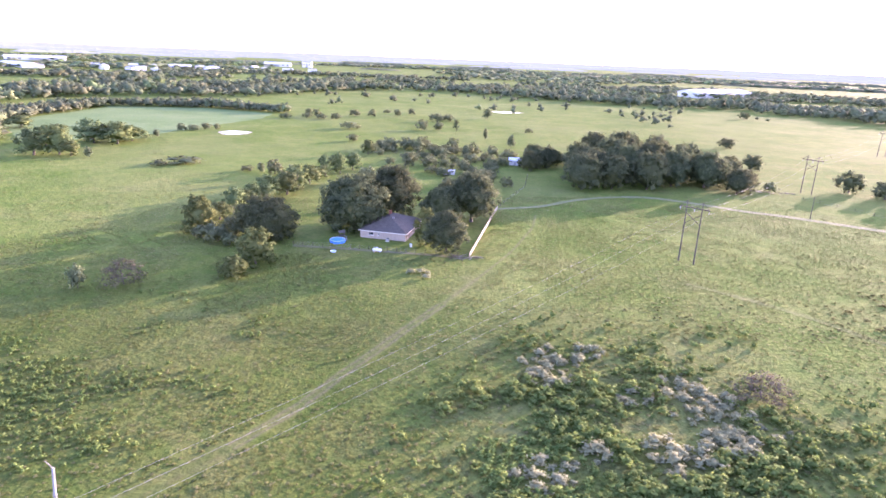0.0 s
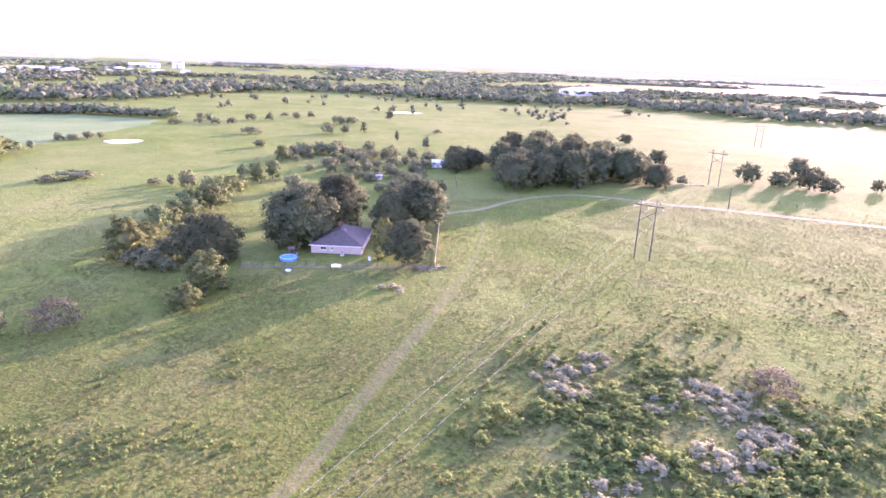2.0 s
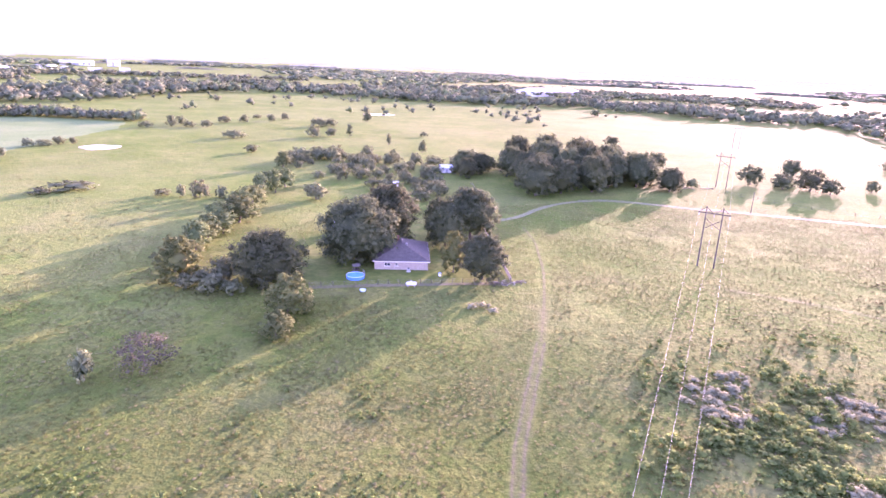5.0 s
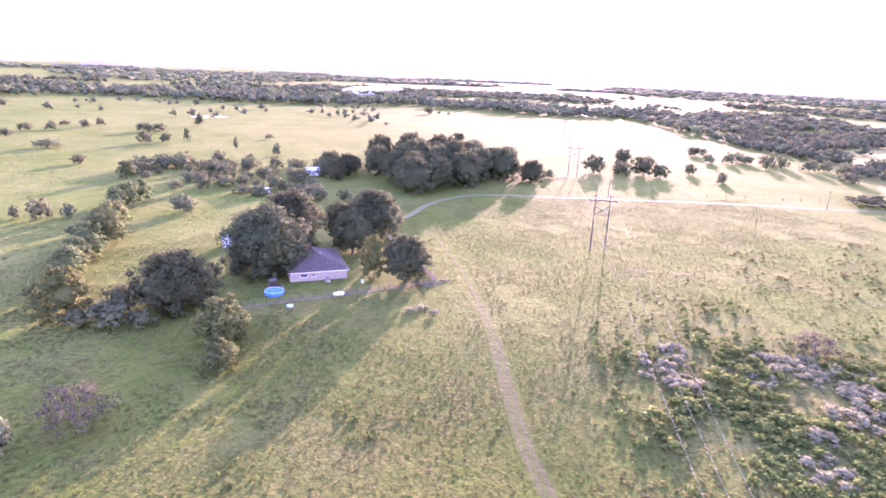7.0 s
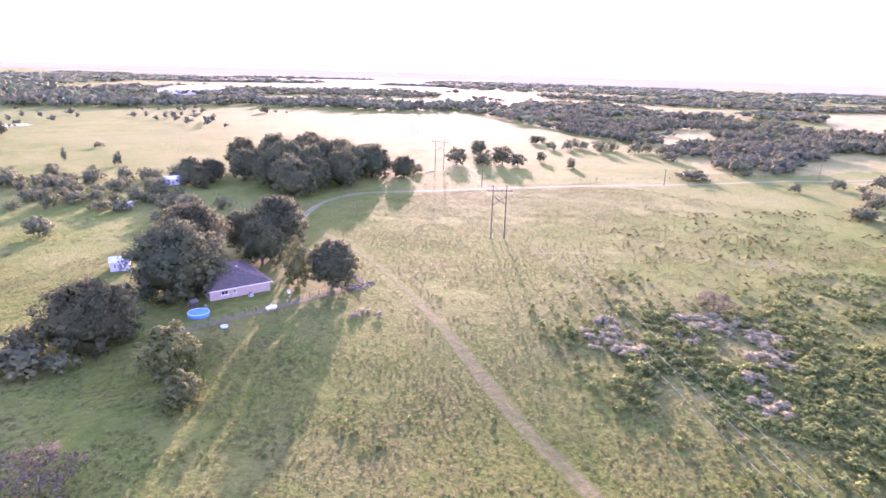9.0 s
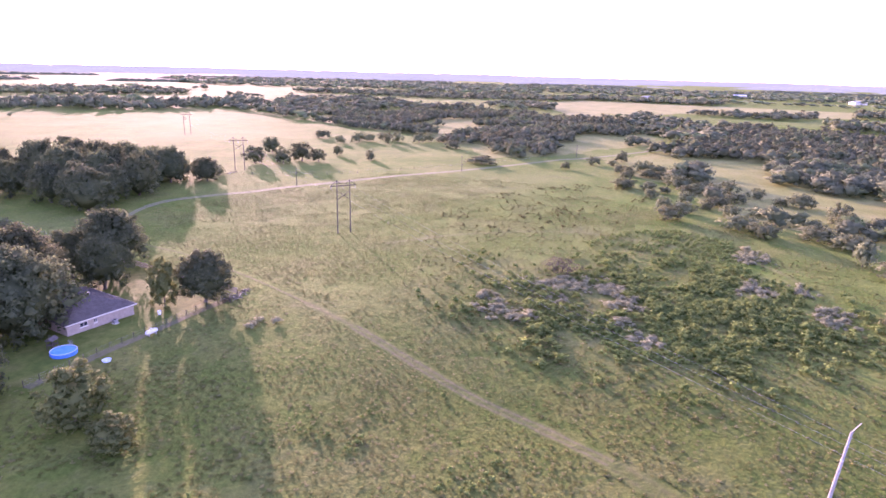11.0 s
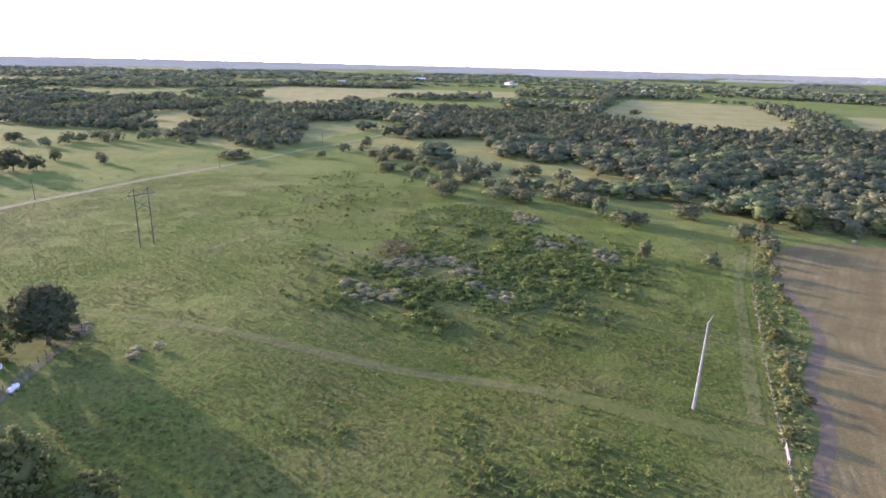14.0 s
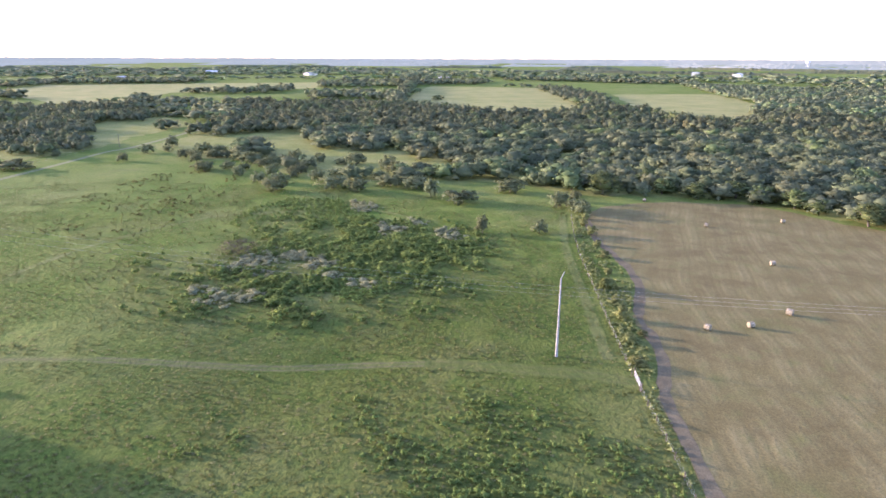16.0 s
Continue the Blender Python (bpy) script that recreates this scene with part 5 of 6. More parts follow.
# ---------------------------------------------------------------- farmhouse
def house():
    """A low brick ranch house with a hip roof; x runs along the gable front, y to the back."""
    W, D, E, R = 14.2, 18.0, 2.5, 5.6
    t = thing("farmhouse", "low tan brick farmhouse with dark hip roof under oak trees", "house", m=pose(-28.4, 177.0, 0, 0, 0, -11.5))
    th = 0.25
    # front wall with two window openings
    wins = [(2.6, 4.2, 1.0, 1.95), (5.5, 6.15, 1.0, 1.95)]
    pieces, at = [], 0.0
    for a, b, z0, z1 in wins:
        pieces += [box(at, a, 0, th, 0, E), box(a, b, 0, th, 0, z0), box(a, b, 0, th, z1, E)]
        at = b
    pieces.append(box(at, W, 0, th, 0, E))
    part("front_wall", join_arrays(*pieces), M_BRICK, t)
    # side wall with door and windows
    opens = [(1.2, 2.6, 0.9, 2.0), (4.0, 5.0, 0.0, 2.1), (6.6, 8.2, 0.9, 2.0), (10.5, 12.0, 0.9, 2.0)]
    pieces, at = [], th
    for a, b, z0, z1 in opens:
        pieces.append(box(W - th, W, at, a, 0, E))
        if z0 > 0:
            pieces.append(box(W - th, W, a, b, 0, z0))
        pieces.append(box(W - th, W, a, b, z1, E))
        at = b
    pieces.append(box(W - th, W, at, D, 0, E))
    part("side_wall", join_arrays(*pieces), M_BRICK, t)
    part("side_wall", box(0, th, th, D, 0, E), M_BRICK, t)
    part("back_wall", box(th, W - th, D - th, D, 0, E), M_BRICK, t)
    for a, b, z0, z1 in wins:
        w = part("window", box(a, b, 0.10, 0.13, z0, z1), M_DARKGLASS, t)
        f = 0.06
        part("frame", join_arrays(box(a, b, 0.03, 0.10, z0, z0 + f), box(a, b, 0.03, 0.10, z1 - f, z1), box(a, a + f, 0.03, 0.10, z0 + f, z1 - f), box(b - f, b, 0.03, 0.10, z0 + f, z1 - f),
                                  box((a + b) / 2 - 0.03, (a + b) / 2 + 0.03, 0.04, 0.10, z0 + f, z1 - f)), M_TRIM, w)
        part("sill", box(a - 0.08, b + 0.08, -0.06, 0.03, z0 - 0.08, z0), M_TRIM, w)
    for i, (a, b, z0, z1) in enumerate(opens):
        if i == 1:
            d = part("door", box(W - 0.14, W - 0.09, a, b, 0.02, z1), M_RUST, t, "dark red panelled door")
            part("handle", box(W - 0.09, W - 0.04, b - 0.16, b - 0.10, 1.0, 1.06), M_STEEL, d)
        else:
            w = part("window", box(W - 0.14, W - 0.11, a, b, z0, z1), M_DARKGLASS, t)
            f = 0.06
            part("frame", join_arrays(box(W - 0.11, W - 0.04, a, b, z0, z0 + f), box(W - 0.11, W - 0.04, a, b, z1 - f, z1), box(W - 0.11, W - 0.04, a, a + f, z0 + f, z1 - f),
                                      box(W - 0.11, W - 0.04, b - f, b, z0 + f, z1 - f)), M_TRIM, w)
            part("shutter", box(W, W + 0.04, a - 0.45, a - 0.03, z0, z1), M_RUST, w)
            part("shutter", box(W, W + 0.04, b + 0.03, b + 0.45, z0, z1), M_RUST, w)
    # hip roof with overhang
    o, inset = 0.55, 6.6
    c = [(-o, -o, E), (W + o, -o, E), (W + o, D + o, E), (-o, D + o, E)]
    r = [(W / 2, inset, R), (W / 2, D - inset, R)]
    lower = [(x, y, z - 0.18) for x, y, z in c]
    v = np.array(c + r + lower)
    f = [(0, 1, 4, 4), (1, 2, 5, 4), (2, 3, 5, 5), (3, 0, 4, 5)]
    tri_v = v
    tri_f = [(0, 1, 4), (1, 2, 5), (1, 5, 4), (2, 3, 5), (3, 0, 4), (3, 4, 5), (6, 8, 7), (6, 9, 8)]
    for a, b in ((0, 1), (1, 2), (2, 3), (3, 0)):
        tri_f += [(a, a + 6, b), (b, a + 6, b + 6)]
    roof = part("roof", (tri_v, tri_f), M_ROOF, t)
    # shingle courses as thin raised strips on the two seen slopes
    for k in range(1, 15):
        s = k / 15
        za = E + (R - E) * s + 0.03
        x0, x1, yy = -o + (W / 2 + o) * s, W + o - (W / 2 + o) * s, -o + (inset + o) * s
        part("shingle_course", beam((x0, yy, za), (x1, yy, za), 0.05, 0.03), M_ROOF, roof)
        part("shingle_course", beam((x1, yy, za), (x1, D + o - (inset + o) * s, za), 0.05, 0.03), M_ROOF, roof)
    part("ridge_cap", beam((W / 2, inset - 0.1, R + 0.04), (W / 2, D - inset + 0.1, R + 0.04), 0.3, 0.06), M_ROOF, roof)
    part("vent_pipe", tube([(4.6, 7.4, 4.2), (4.6, 7.4, 5.2)], [0.07, 0.07], 8), M_STEEL, roof)
    part("vent_cap", box(8.2, 8.7, 6.0, 6.5, 5.0, 5.55), M_STEEL, roof)
    part("chimney", box(5.6, 6.4, 10.2, 11.2, 4.2, 6.4), M_RUST, roof)
    part("fascia", join_arrays(box(-o, W + o, -o - 0.03, -o, E - 0.2, E - 0.005), box(W + o, W + o + 0.03, -o, D + o, E - 0.2, E - 0.005)), M_TRIM, t)


house()


def ac_unit(x, y):
    t = thing("condenser_unit", "pale square air conditioner unit beside the house wall", "air conditioner", m=pose(x, y, 0, 0, 0, -9.5))
    part("pad", box(-0.55, 0.55, -0.55, 0.55, 0, 0.1), M_TRIM, t)
    part("cabinet", box(-0.42, 0.42, -0.42, 0.42, 0.1, 0.9), M_STEEL, t, bevel=0.03)
    part("fan_grille", tube([(0, 0, 0.9), (0, 0, 0.95)], [0.34, 0.3], 12), M_BLACK, t)


ac_unit(-19.8, 173.9)


def pool(x, y):
    """A round above-ground pool: wall, rim, water and ladder."""
    t = thing("above_ground_pool", "round bright blue above-ground pool on the lawn", "pool", m=pose(x, y, 0, 0, 0, 20))
    a = np.linspace(0, 2 * math.pi, 32, endpoint=False)
    ring = lambda r, z: np.c_[r * np.cos(a), r * np.sin(a), np.full(32, z)]
    v = np.concatenate([ring(2.25, 0), ring(2.28, 0.4), ring(2.25, 0.76), ring(2.17, 0.76), ring(2.17, 0.1)])
    f = [(k * 32 + i, k * 32 + (i + 1) % 32, (k + 1) * 32 + (i + 1) % 32, (k + 1) * 32 + i) for k in range(4) for i in range(32)]
    part("wall", (v, f), M_BLUE, t, smooth=True)
    rim = [(2.21 * math.cos(b), 2.21 * math.sin(b), 0.78) for b in np.linspace(0, 2 * math.pi, 33)]
    part("rim", tube(rim, [0.07] * 33, 6, False), M_PALEBLUE, t, smooth=True)
    part("water_surface", (np.concatenate([[(0, 0, 0.66)], ring(2.2, 0.66)]), [(0, 1 + i, 1 + (i + 1) % 32) for i in range(32)]), M_POOLWATER, t)
    lad = part("ladder", join_arrays(tube([(2.0, -0.25, 0), (2.15, -0.25, 1.7), (2.5, -0.25, 1.7), (2.75, -0.25, 0)], [0.03] * 4, 6), tube([(2.0, 0.25, 0.3), (2.15, 0.25, 1.7), (2.5, 0.25, 1.7), (2.75, 0.25, 0)], [0.03] * 4, 6)), M_STEEL, t)
    for z in (0.3, 0.6, 0.9, 1.2):
        part("rung", beam((2.7 - z * 0.14, -0.25, z), (2.7 - z * 0.14, 0.25, z), 0.1, 0.03), M_STEEL, lad)
    part("filter_pump", tube([(1.2, 2.55, 0), (1.2, 2.55, 0.7)], [0.28, 0.24], 10), M_BLACK, t)


pool(-34.2, 171.2)


def propane_tank(x, y, turn):
    t = thing("propane_tank", "white horizontal propane tank with domed ends near the fence", "gas tank", m=pose(x, y, 0, 0, 0, turn))
    xs = [-1.35, -1.3, -1.15, -0.9, 0.9, 1.15, 1.3, 1.35]
    rs = [0.05, 0.24, 0.40, 0.47, 0.47, 0.40, 0.24, 0.05]
    part("tank", tube([(p, 0, 0.75) for p in xs], rs, 16), M_WHITEMETAL, t, smooth=True)
    part("valve_dome", tube([(0, 0, 1.15), (0, 0, 1.42), (0, 0, 1.5)], [0.2, 0.2, 0.08], 10), M_WHITEMETAL, t)
    for s in (-0.8, 0.8):
        part("foot", box(s - 0.1, s + 0.1, -0.35, 0.35, 0, 0.42), M_STEEL, t)


propane_tank(-21.5, 162.8, -8)


def yard_bits():
    for x, y, s, m, nm, lab, cat in [(-33.6, 161.6, 1.0, M_PALEBLUE, "kiddie_pool", "small pale blue paddling pool on the grass", "paddling pool")]:
        t = thing(nm, lab, cat, m=pose(x, y, 0))
        a = np.linspace(0, 2 * math.pi, 20, endpoint=False)
        ring = lambda r, z: np.c_[r * np.cos(a), r * np.sin(a), np.full(20, z)]
        v = np.concatenate([ring(0.65, 0), ring(0.8, 0.35), ring(0.72, 0.35), ring(0.6, 0.06)])
        f = [(k * 20 + i, k * 20 + (i + 1) % 20, (k + 1) * 20 + (i + 1) % 20, (k + 1) * 20 + i) for k in range(3) for i in range(20)]
        part("wall", (v, f), m, t, smooth=True)
        part("base", (np.concatenate([[(0, 0, 0.06)], ring(0.6, 0.06)]), [(0, 1 + i, 1 + (i + 1) % 20) for i in range(20)]), m, t)
    t = thing("feed_tub", "white plastic tub standing in the yard", "tub", m=pose(-12.5, 169.2, 0))
    part("shell", tube([(0, 0, 0), (0, 0, 0.5), (0, 0, 0.85), (0, 0, 0.82)], [0.3, 0.36, 0.38, 0.2], 14), M_WHITEMETAL, t, smooth=True)
    part("rim", tube([(0, 0, 0.82), (0, 0, 0.88)], [0.4, 0.4], 14), M_PALEBLUE, t)
    # play set by the pool: dark posts with a small roof
    t = thing("play_frame", "small dark wooden play frame beside the pool", "play frame", m=pose(-33.6, 174.6, 0, 0, 0, 15))
    for sx in (-0.7, 0.7):
        for sy in (-0.6, 0.6):
            part("post", tube([(sx, sy, 0), (sx, sy, 2.1)], [0.07, 0.06], 6), M_POSTWOOD, t)
    part("deck", box(-0.8, 0.8, -0.7, 0.7, 1.0, 1.1), M_POSTWOOD, t)
    part("roof", (np.array([(-0.95, -0.85, 2.05), (0.95, -0.85, 2.05), (0.95, 0.85, 2.05), (-0.95, 0.85, 2.05), (-0.95, 0, 2.6), (0.95, 0, 2.6)]), [(0, 1, 5), (0, 5, 4), (2, 3, 4), (2, 4, 5), (0, 4, 3), (1, 2, 5), (0, 3, 2), (0, 2, 1)]), M_ROOF, t)


yard_bits()


def shed(name, x, y, w, d, h, turn, wall_m, roof_m, label, pitch=0.22, category="shed"):
    """A gabled building: walls, two roof slopes with overhang, a door and windows."""
    t = thing(name, label, category, m=pose(x, y, 0, 0, 0, turn))
    rise = d * pitch
    v = [(-w / 2, -d / 2, 0), (w / 2, -d / 2, 0), (w / 2, d / 2, 0), (-w / 2, d / 2, 0), (-w / 2, -d / 2, h), (w / 2, -d / 2, h), (w / 2, d / 2, h), (-w / 2, d / 2, h), (-w / 2, 0, h + rise), (w / 2, 0, h + rise)]
    f = [(0, 1, 5), (0, 5, 4), (2, 3, 7), (2, 7, 6), (1, 2, 6), (1, 6, 5), (3, 0, 4), (3, 4, 7), (4, 8, 7), (5, 6, 9)]
    part("wall", (np.array(v, float), f), wall_m, t)
    o, k = 0.03 * d + 0.15, 0.06 + 0.01 * d
    for s in (-1, 1):
        a, b = (s * (d / 2 + o), h - o * 2 * pitch), (0, h + rise)
        vv = [(x0, yy, z + e) for e in (0.02, 0.02 + k) for x0 in (-w / 2 - o, w / 2 + o) for yy, z in (a, b)]
        part("roof", (np.array(vv), [(0, 1, 3, 2), (4, 6, 7, 5), (0, 4, 5, 1), (2, 3, 7, 6), (0, 2, 6, 4), (1, 5, 7, 3)]), roof_m, t)
    part("door", box(-w * 0.1, w * 0.1, -d / 2 - 0.06, -d / 2, 0.02, h * 0.75), M_DARKROOF, t)
    n = 2 if w < 20 else 6
    for i in range(n):
        c = -w / 2 + w * (i + 0.5) / n
        if abs(c) > w * 0.14:
            pane = part("window", box(c - w * 0.025, c + w * 0.025, -d / 2 - 0.05, -d / 2, h * 0.4, h * 0.75), M_DARKGLASS, t)
            part("sill", box(c - w * 0.03, c + w * 0.03, -d / 2 - 0.09, -d / 2, h * 0.4 - 0.08, h * 0.4), M_TRIM, pane)
    return t


shed("garden_shed", -33.2, 214.6, 4.6, 4.2, 2.5, -25, M_WHITEMETAL, M_BLUEMETAL, "small white shed with pale metal roof behind the oaks")
shed("farm_shed", 31, 322, 6.4, 5, 2.6, -8, M_WHITEMETAL, M_BLUEMETAL, "low shed with pale blue metal roof in a thicket")
shed("stock_trailer", -3.2, 287, 5, 2.4, 1.8, 10, M_WHITEMETAL, M_BLUEMETAL, "small pale trailer parked in the thicket", 0.05, "trailer")


# ---------------------------------------------------------------- fences, gate, bales
def board_fence(name, pts, gap, height, rails, label, wood, board):
    """Posts at even steps, with rails between neighbours."""
    t = thing(name, label, "fence", m=pose(*pts[0], 0))
    base = np.array(pts[0])
    posts = []
    for a, b in zip(pts, pts[1:]):
        a, b = np.array(a) - base, np.array(b) - base
        n = max(1, int(round(np.linalg.norm(b - a) / gap)))
        posts += [a + (b - a) * i / n for i in range(n)]
    posts.append(np.array(pts[-1]) - base)
    for p in posts:
        part("post", tube([(p[0], p[1], -0.2), (p[0], p[1], height + 0.1)], [0.085, 0.08], 6), wood, t)
    for p, q in zip(posts, posts[1:]):
        for k in range(rails):
            z = height * (0.25 + 0.72 * k / max(1, rails - 1))
            part("rail" if board else "wire", beam((p[0], p[1], z), (q[0], q[1], z), 0.05 if board else 0.01, 0.26 if board else 0.01), M_FENCEWOOD if board else M_WIRE, t)
    return t


board_fence("board_fence", [(4.5, 161.9), (15.6, 220)], 2.6, 1.45, 4, "long bleached wooden board fence beside the farmyard", M_FENCEWOOD, True)
board_fence("wire_fence", [(-46, 166.2), (-32, 165.6), (-21.5, 164.4), (-8, 163.4), (4.2, 161.6)], 3.0, 1.2, 3, "old wire fence with dark posts in front of the house", M_POSTWOOD, False)
board_fence("wire_fence", [(15.6, 220.4), (22, 240), (30, 262), (34, 290)], 5.0, 1.2, 3, "wire fence running back to the thicket", M_POSTWOOD, False)
board_fence("wire_fence", [(-52.2, 41.4)] + FENCE_LINE[4:], 5.0, 1.2, 3, "wire fence in the overgrown fence row", M_POSTWOOD, False)
board_fence("wire_fence", FENCE_LINE[:3] + [(-57.2, 44.4)], 5.0, 1.2, 3, "wire fence along the mown hay field", M_POSTWOOD, False)
board_fence("wire_fence", [(300, 135), (240, 172), (205, 196), (170, 222), (150, 262)], 8.0, 1.2, 2, "far wire fence along the gravel road", M_POSTWOOD, False)


def gate(x0, y0, x1, y1):
    t = thing("farm_gate", "closed pale tubular steel farm gate across the track", "gate", m=pose(x0, y0, 0, 0, 0, math.degrees(math.atan2(y1 - y0, x1 - x0))))
    w = math.hypot(x1 - x0, y1 - y0)
    for x in (0, w):
        part("post", tube([(x, 0, -0.2), (x, 0, 1.7)], [0.11, 0.10], 8), M_POSTWOOD, t)
    for k in range(5):
        z = 0.3 + 0.25 * k
        part("rail", tube([(0.15, 0, z), (w - 0.15, 0, z)], [0.035, 0.035], 6), M_STEEL, t)
    for x in (0.2, w / 2, w - 0.2):
        part("upright", tube([(x, 0, 0.28), (x, 0, 1.34)], [0.045, 0.045], 6), M_STEEL, t)
    part("brace", tube([(0.2, 0.03, 0.3), (w - 0.2, 0.03, 1.3)], [0.035, 0.035], 6), M_STEEL, t)


gate(-57.6, 44.4, -53.0, 41.6)


def hay_bale():
    """A round bale lying on its side, slightly sagged, with coiled ends."""
    t = thing("hay_bale", "round pale hay bale lying on mown stubble", "hay bale", "round hay bales")
    a = np.linspace(0, 2 * math.pi, 28, endpoint=False)
    rng = np.random.default_rng(3)
    xs = [-0.76, -0.72, -0.5, 0, 0.5, 0.72, 0.76]
    ks = [0.93, 0.985, 1.0, 1.005, 1.0, 0.985, 0.93]
    wob = 1 + rng.normal(0, 0.012, 28)
    rows = []
    for x, k in zip(xs, ks):
        z = 0.80 + 0.82 * k * wob * np.sin(a)
        rows.append(np.c_[np.full(28, x), 0.84 * k * wob * np.cos(a), np.maximum(z, 0.02)])
    v = np.concatenate(rows)
    f = [(i * 28 + k, i * 28 + (k + 1) % 28, (i + 1) * 28 + (k + 1) % 28, (i + 1) * 28 + k) for i in range(6) for k in range(28)]
    part("rolled_side", (v, f), M_BALE, t, smooth=True)
    for s, first in ((-0.765, 0), (0.765, 6)):
        pieces = []
        for r0, r1, off in ((0.0, 0.16, 0.02), (0.17, 0.36, 0.0), (0.37, 0.56, 0.015), (0.57, 0.74, 0.0)):
            x = s + math.copysign(off, s)
            vv = np.concatenate([np.c_[np.full(28, x), r * np.cos(a), 0.80 + r * 0.97 * np.sin(a)] for r in (r0, r1)])
            pieces.append((vv, np.array([(k, (k + 1) % 28, 28 + (k + 1) % 28, 28 + k) for k in range(28)])))
        part("coiled_end", join_arrays(*pieces), M_BALEEND, t)
    for x in (-0.4, 0.0, 0.4):
        part("twine", tube([(x, 0.852 * math.cos(b), max(0.03, 0.80 + 0.832 * math.sin(b))) for b in np.linspace(0, 2 * math.pi, 25)], [0.012] * 25, 4, False), M_TRIM, t)
    return t


first_bale = hay_bale()
bales = [(-48, -9, 20), (-48.5, 4.5, 70), (-45.2, 13.7, 15), (-23.9, -36.8, 60), (12.3, -53, 30), (4.1, -81.2, 55), (50, -62.3, 40)]
for i, (x, y, turn) in enumerate(bales):
    if i == 0:
        first_bale.matrix_basis = pose(x, y, 0.03, 0, 0, turn) @ Matrix.Scale(0.88, 4)
    else:
        copy_thing(first_bale, pose(x, y, 0.03, 0, 0, turn) @ Matrix.Scale(0.88, 4))


def brush_pile(x, y, rx, ry, n, label, seed):
    """A heap of bleached branches."""
    rng = np.random.default_rng(seed)
    t = thing("brush_pile", label, "brush pile", m=pose(x, y, 0))
    for i in range(n):
        a, r = rng.uniform(0, 2 * math.pi), math.sqrt(rng.uniform(0, 1))
        cx, cy, cz = rx * r * math.cos(a), ry * r * math.sin(a), rng.uniform(0.08, 0.7) * (1 - r * 0.6)
        d, l, up = rng.uniform(0, math.pi), rng.uniform(0.5, 1.5), rng.uniform(-0.1, 0.25)
        q = (cx + l * math.cos(d), cy + l * math.sin(d), max(0.05, cz + l * up))
        p = (cx - l * math.cos(d), cy - l * math.sin(d), max(0.03, cz - l * up))
        m = ((p[0] + q[0]) / 2 + rng.normal(0, 0.1), (p[1] + q[1]) / 2 + rng.normal(0, 0.1), (p[2] + q[2]) / 2 + 0.12)
        part("branch", tube([p, m, q], [0.06, 0.045, 0.02], 5), M_POSTWOOD if i % 3 else M_FENCEWOOD, t)


brush_pile(3.2, 161.2, 4.6, 1.8, 46, "heap of dead branches at the fence corner", 5)
brush_pile(136, 276, 7.0, 2.0, 40, "low heap of grey dead branches beside the grove", 6)
brush_pile(148, 273, 4.0, 1.2, 20, "small heap of grey dead branches by the road", 7)

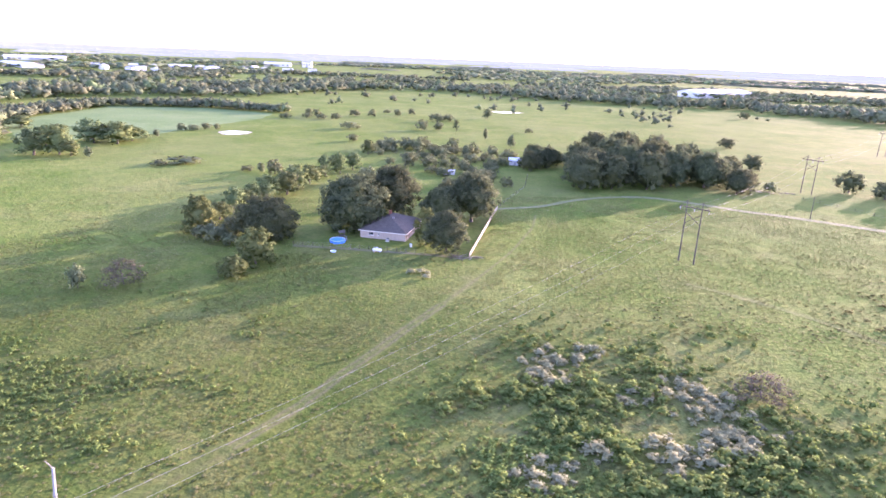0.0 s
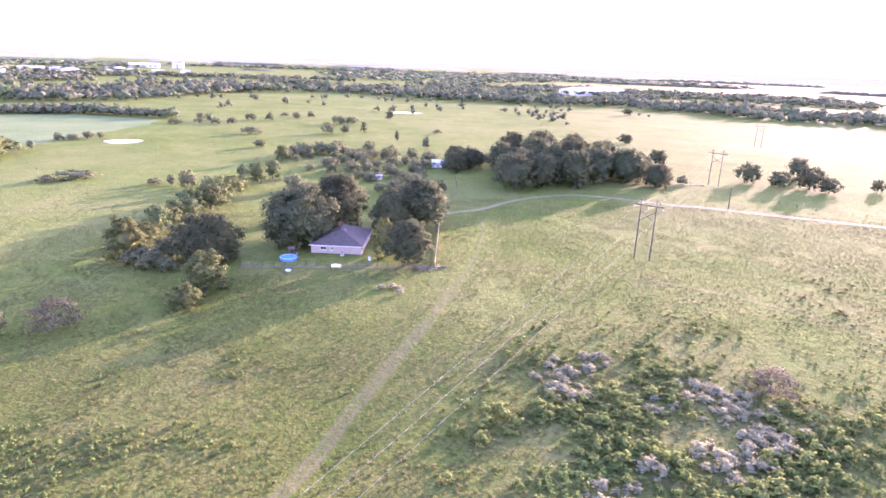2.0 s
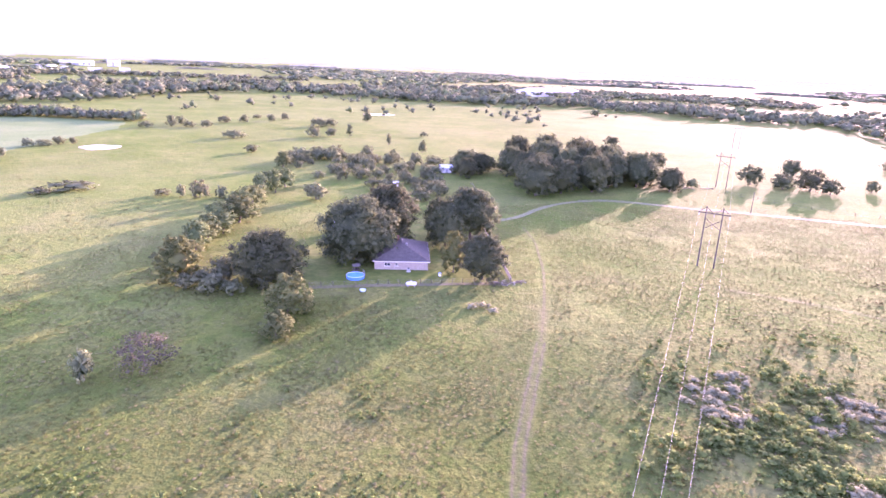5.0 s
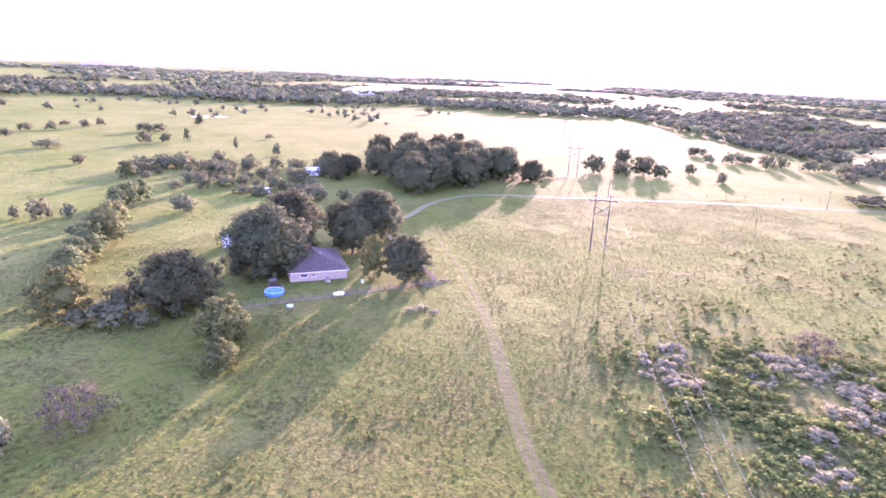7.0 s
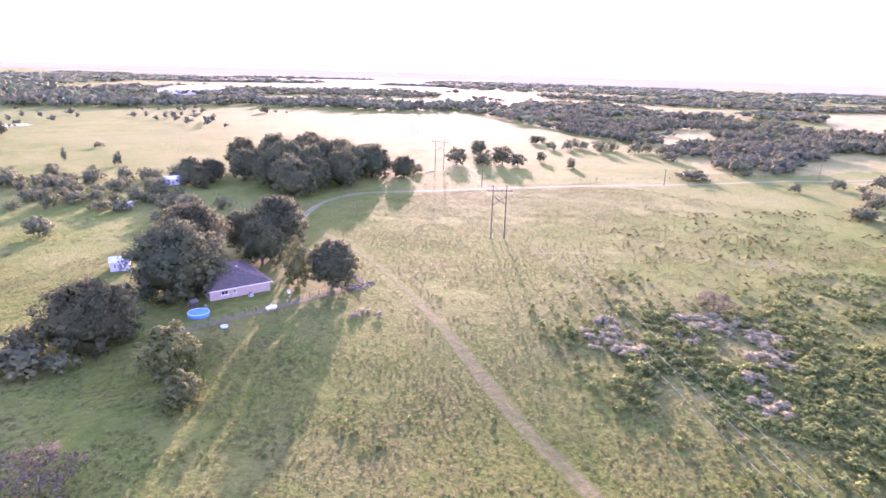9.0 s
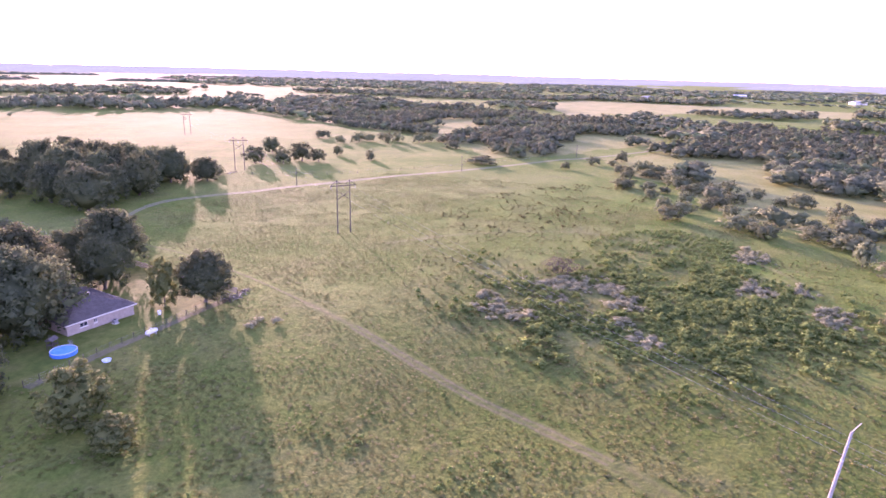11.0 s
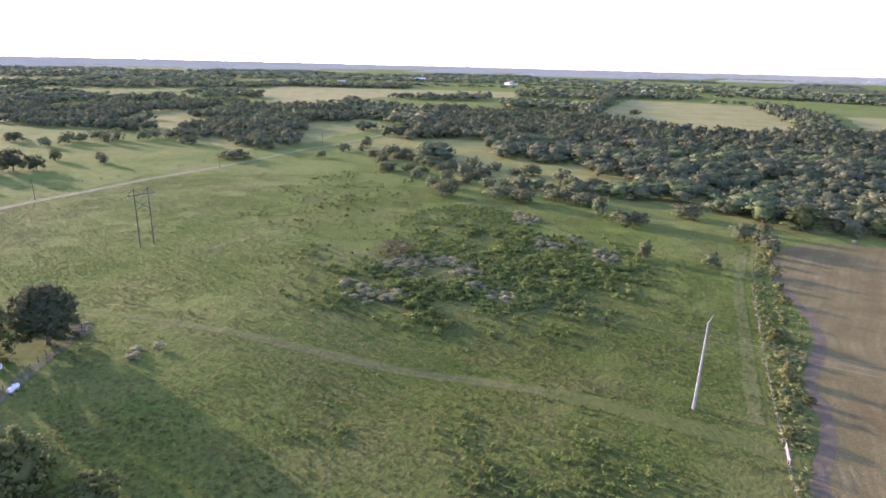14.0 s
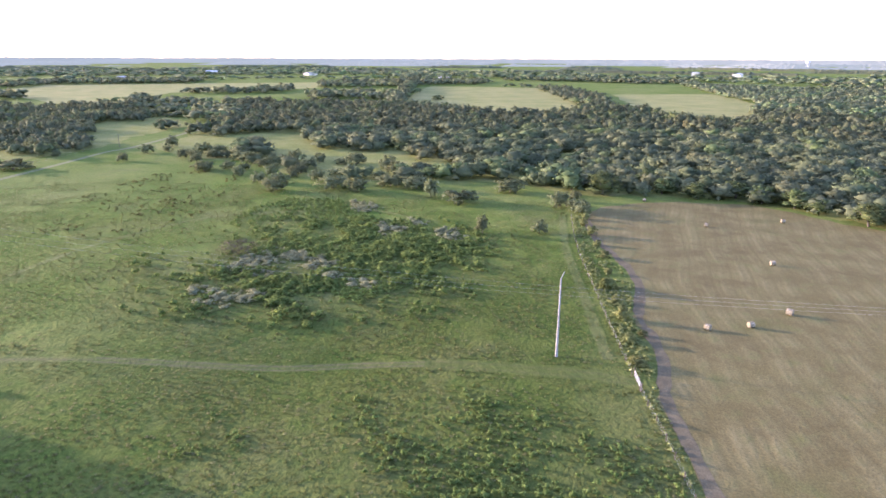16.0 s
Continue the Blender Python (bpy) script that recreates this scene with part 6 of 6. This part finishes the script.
# ---------------------------------------------------------------- far buildings
for x, y, w, d, h, turn, lab in [(460, 1148, 150, 45, 9, 34, "very long white metal building beyond the tree line"), (-880, 1262, 120, 40, 6, -33, "long white warehouse on the far plain"),
                                 (-1150, 1720, 140, 50, 7, 30, "white warehouse far off near the horizon"), (-700, 1410, 60, 25, 8, 20, "white commercial building in the distant town"),
                                 (-640, 1455, 45, 25, 8, 35, "white commercial building in the distant town"), (-600, 1500, 40, 22, 7, 10, "white commercial building in the distant town"),
                                 (-560, 1440, 30, 20, 7, 50, "white commercial building in the distant town"), (-660, 1500, 40, 22, 7, -20, "white commercial building in the distant town")]:
    shed("warehouse", x, y, w, d, h, turn, M_WHITEMETAL, M_WHITEMETAL, lab, 0.1, "warehouse")
rng_b = np.random.default_rng(91)
for x, y in [(-656, 1302), (-577, 1252), (-611, 1283), (-690, 1330), (-730, 1300), (-760, 1350), (-645, 1543), (-568, 1692), (-493, 1628), (-535, 1660), (-430, 1600), (-380, 1650), (-810, 1420), (-850, 1480)]:
    shed("town_building", x, y, rng_b.uniform(14, 30), rng_b.uniform(10, 16), rng_b.uniform(4, 7), rng_b.uniform(0, 180), M_WHITEMETAL, M_WHITEMETAL if rng_b.random() > 0.4 else M_DARKROOF,
         "small pale building in the distant town", 0.15, "building")
for x, y, w, d, h, turn, lab in [(-580, 2040, 80, 40, 8, 5, "large pale building near the horizon"), (-490, 2060, 30, 30, 16, 5, "tall pale building near the horizon"),
                                 (1440, 102, 34, 18, 7, -30, "grey-white barn beyond a pale pasture"), (1230, -1430, 40, 22, 8, -50, "white building in far woods"),
                                 (1096, -1445, 64, 22, 7, -58, "long white building in far woods"), (905, -1350, 56, 20, 7, -33, "long pale building in far woods"),
                                 (1868, -130, 50, 22, 7, -80, "white barn far across the plain"), (1645, -375, 34, 20, 6, -60, "white barn far across the plain"),
                                 (1180, -560, 30, 16, 6, 10, "farm building behind far trees")]:
    shed("far_building", x, y, w, d, h, turn, M_TRIM, M_DARKROOF if w < 50 else M_WHITEMETAL, lab, 0.12, "building")


def water_tower(x, y):
    t = thing("water_tower", "white water tower standing over far woods", "water tower", m=pose(x, y, 0))
    for i in range(5):
        a = 2 * math.pi * i / 5
        part("leg", tube([(7 * math.cos(a), 7 * math.sin(a), 0), (6 * math.cos(a), 6 * math.sin(a), 26)], [0.6, 0.5], 6), M_WHITEMETAL, t)
    part("tank", tube([(0, 0, z) for z in (24, 26, 30, 36, 39, 41)], [1, 7, 10, 10, 7, 1], 16), M_WHITEMETAL, t, smooth=True)
    part("riser", tube([(0, 0, 0), (0, 0, 25)], [1.2, 1.2], 8), M_WHITEMETAL, t)


water_tower(1729, -2718)
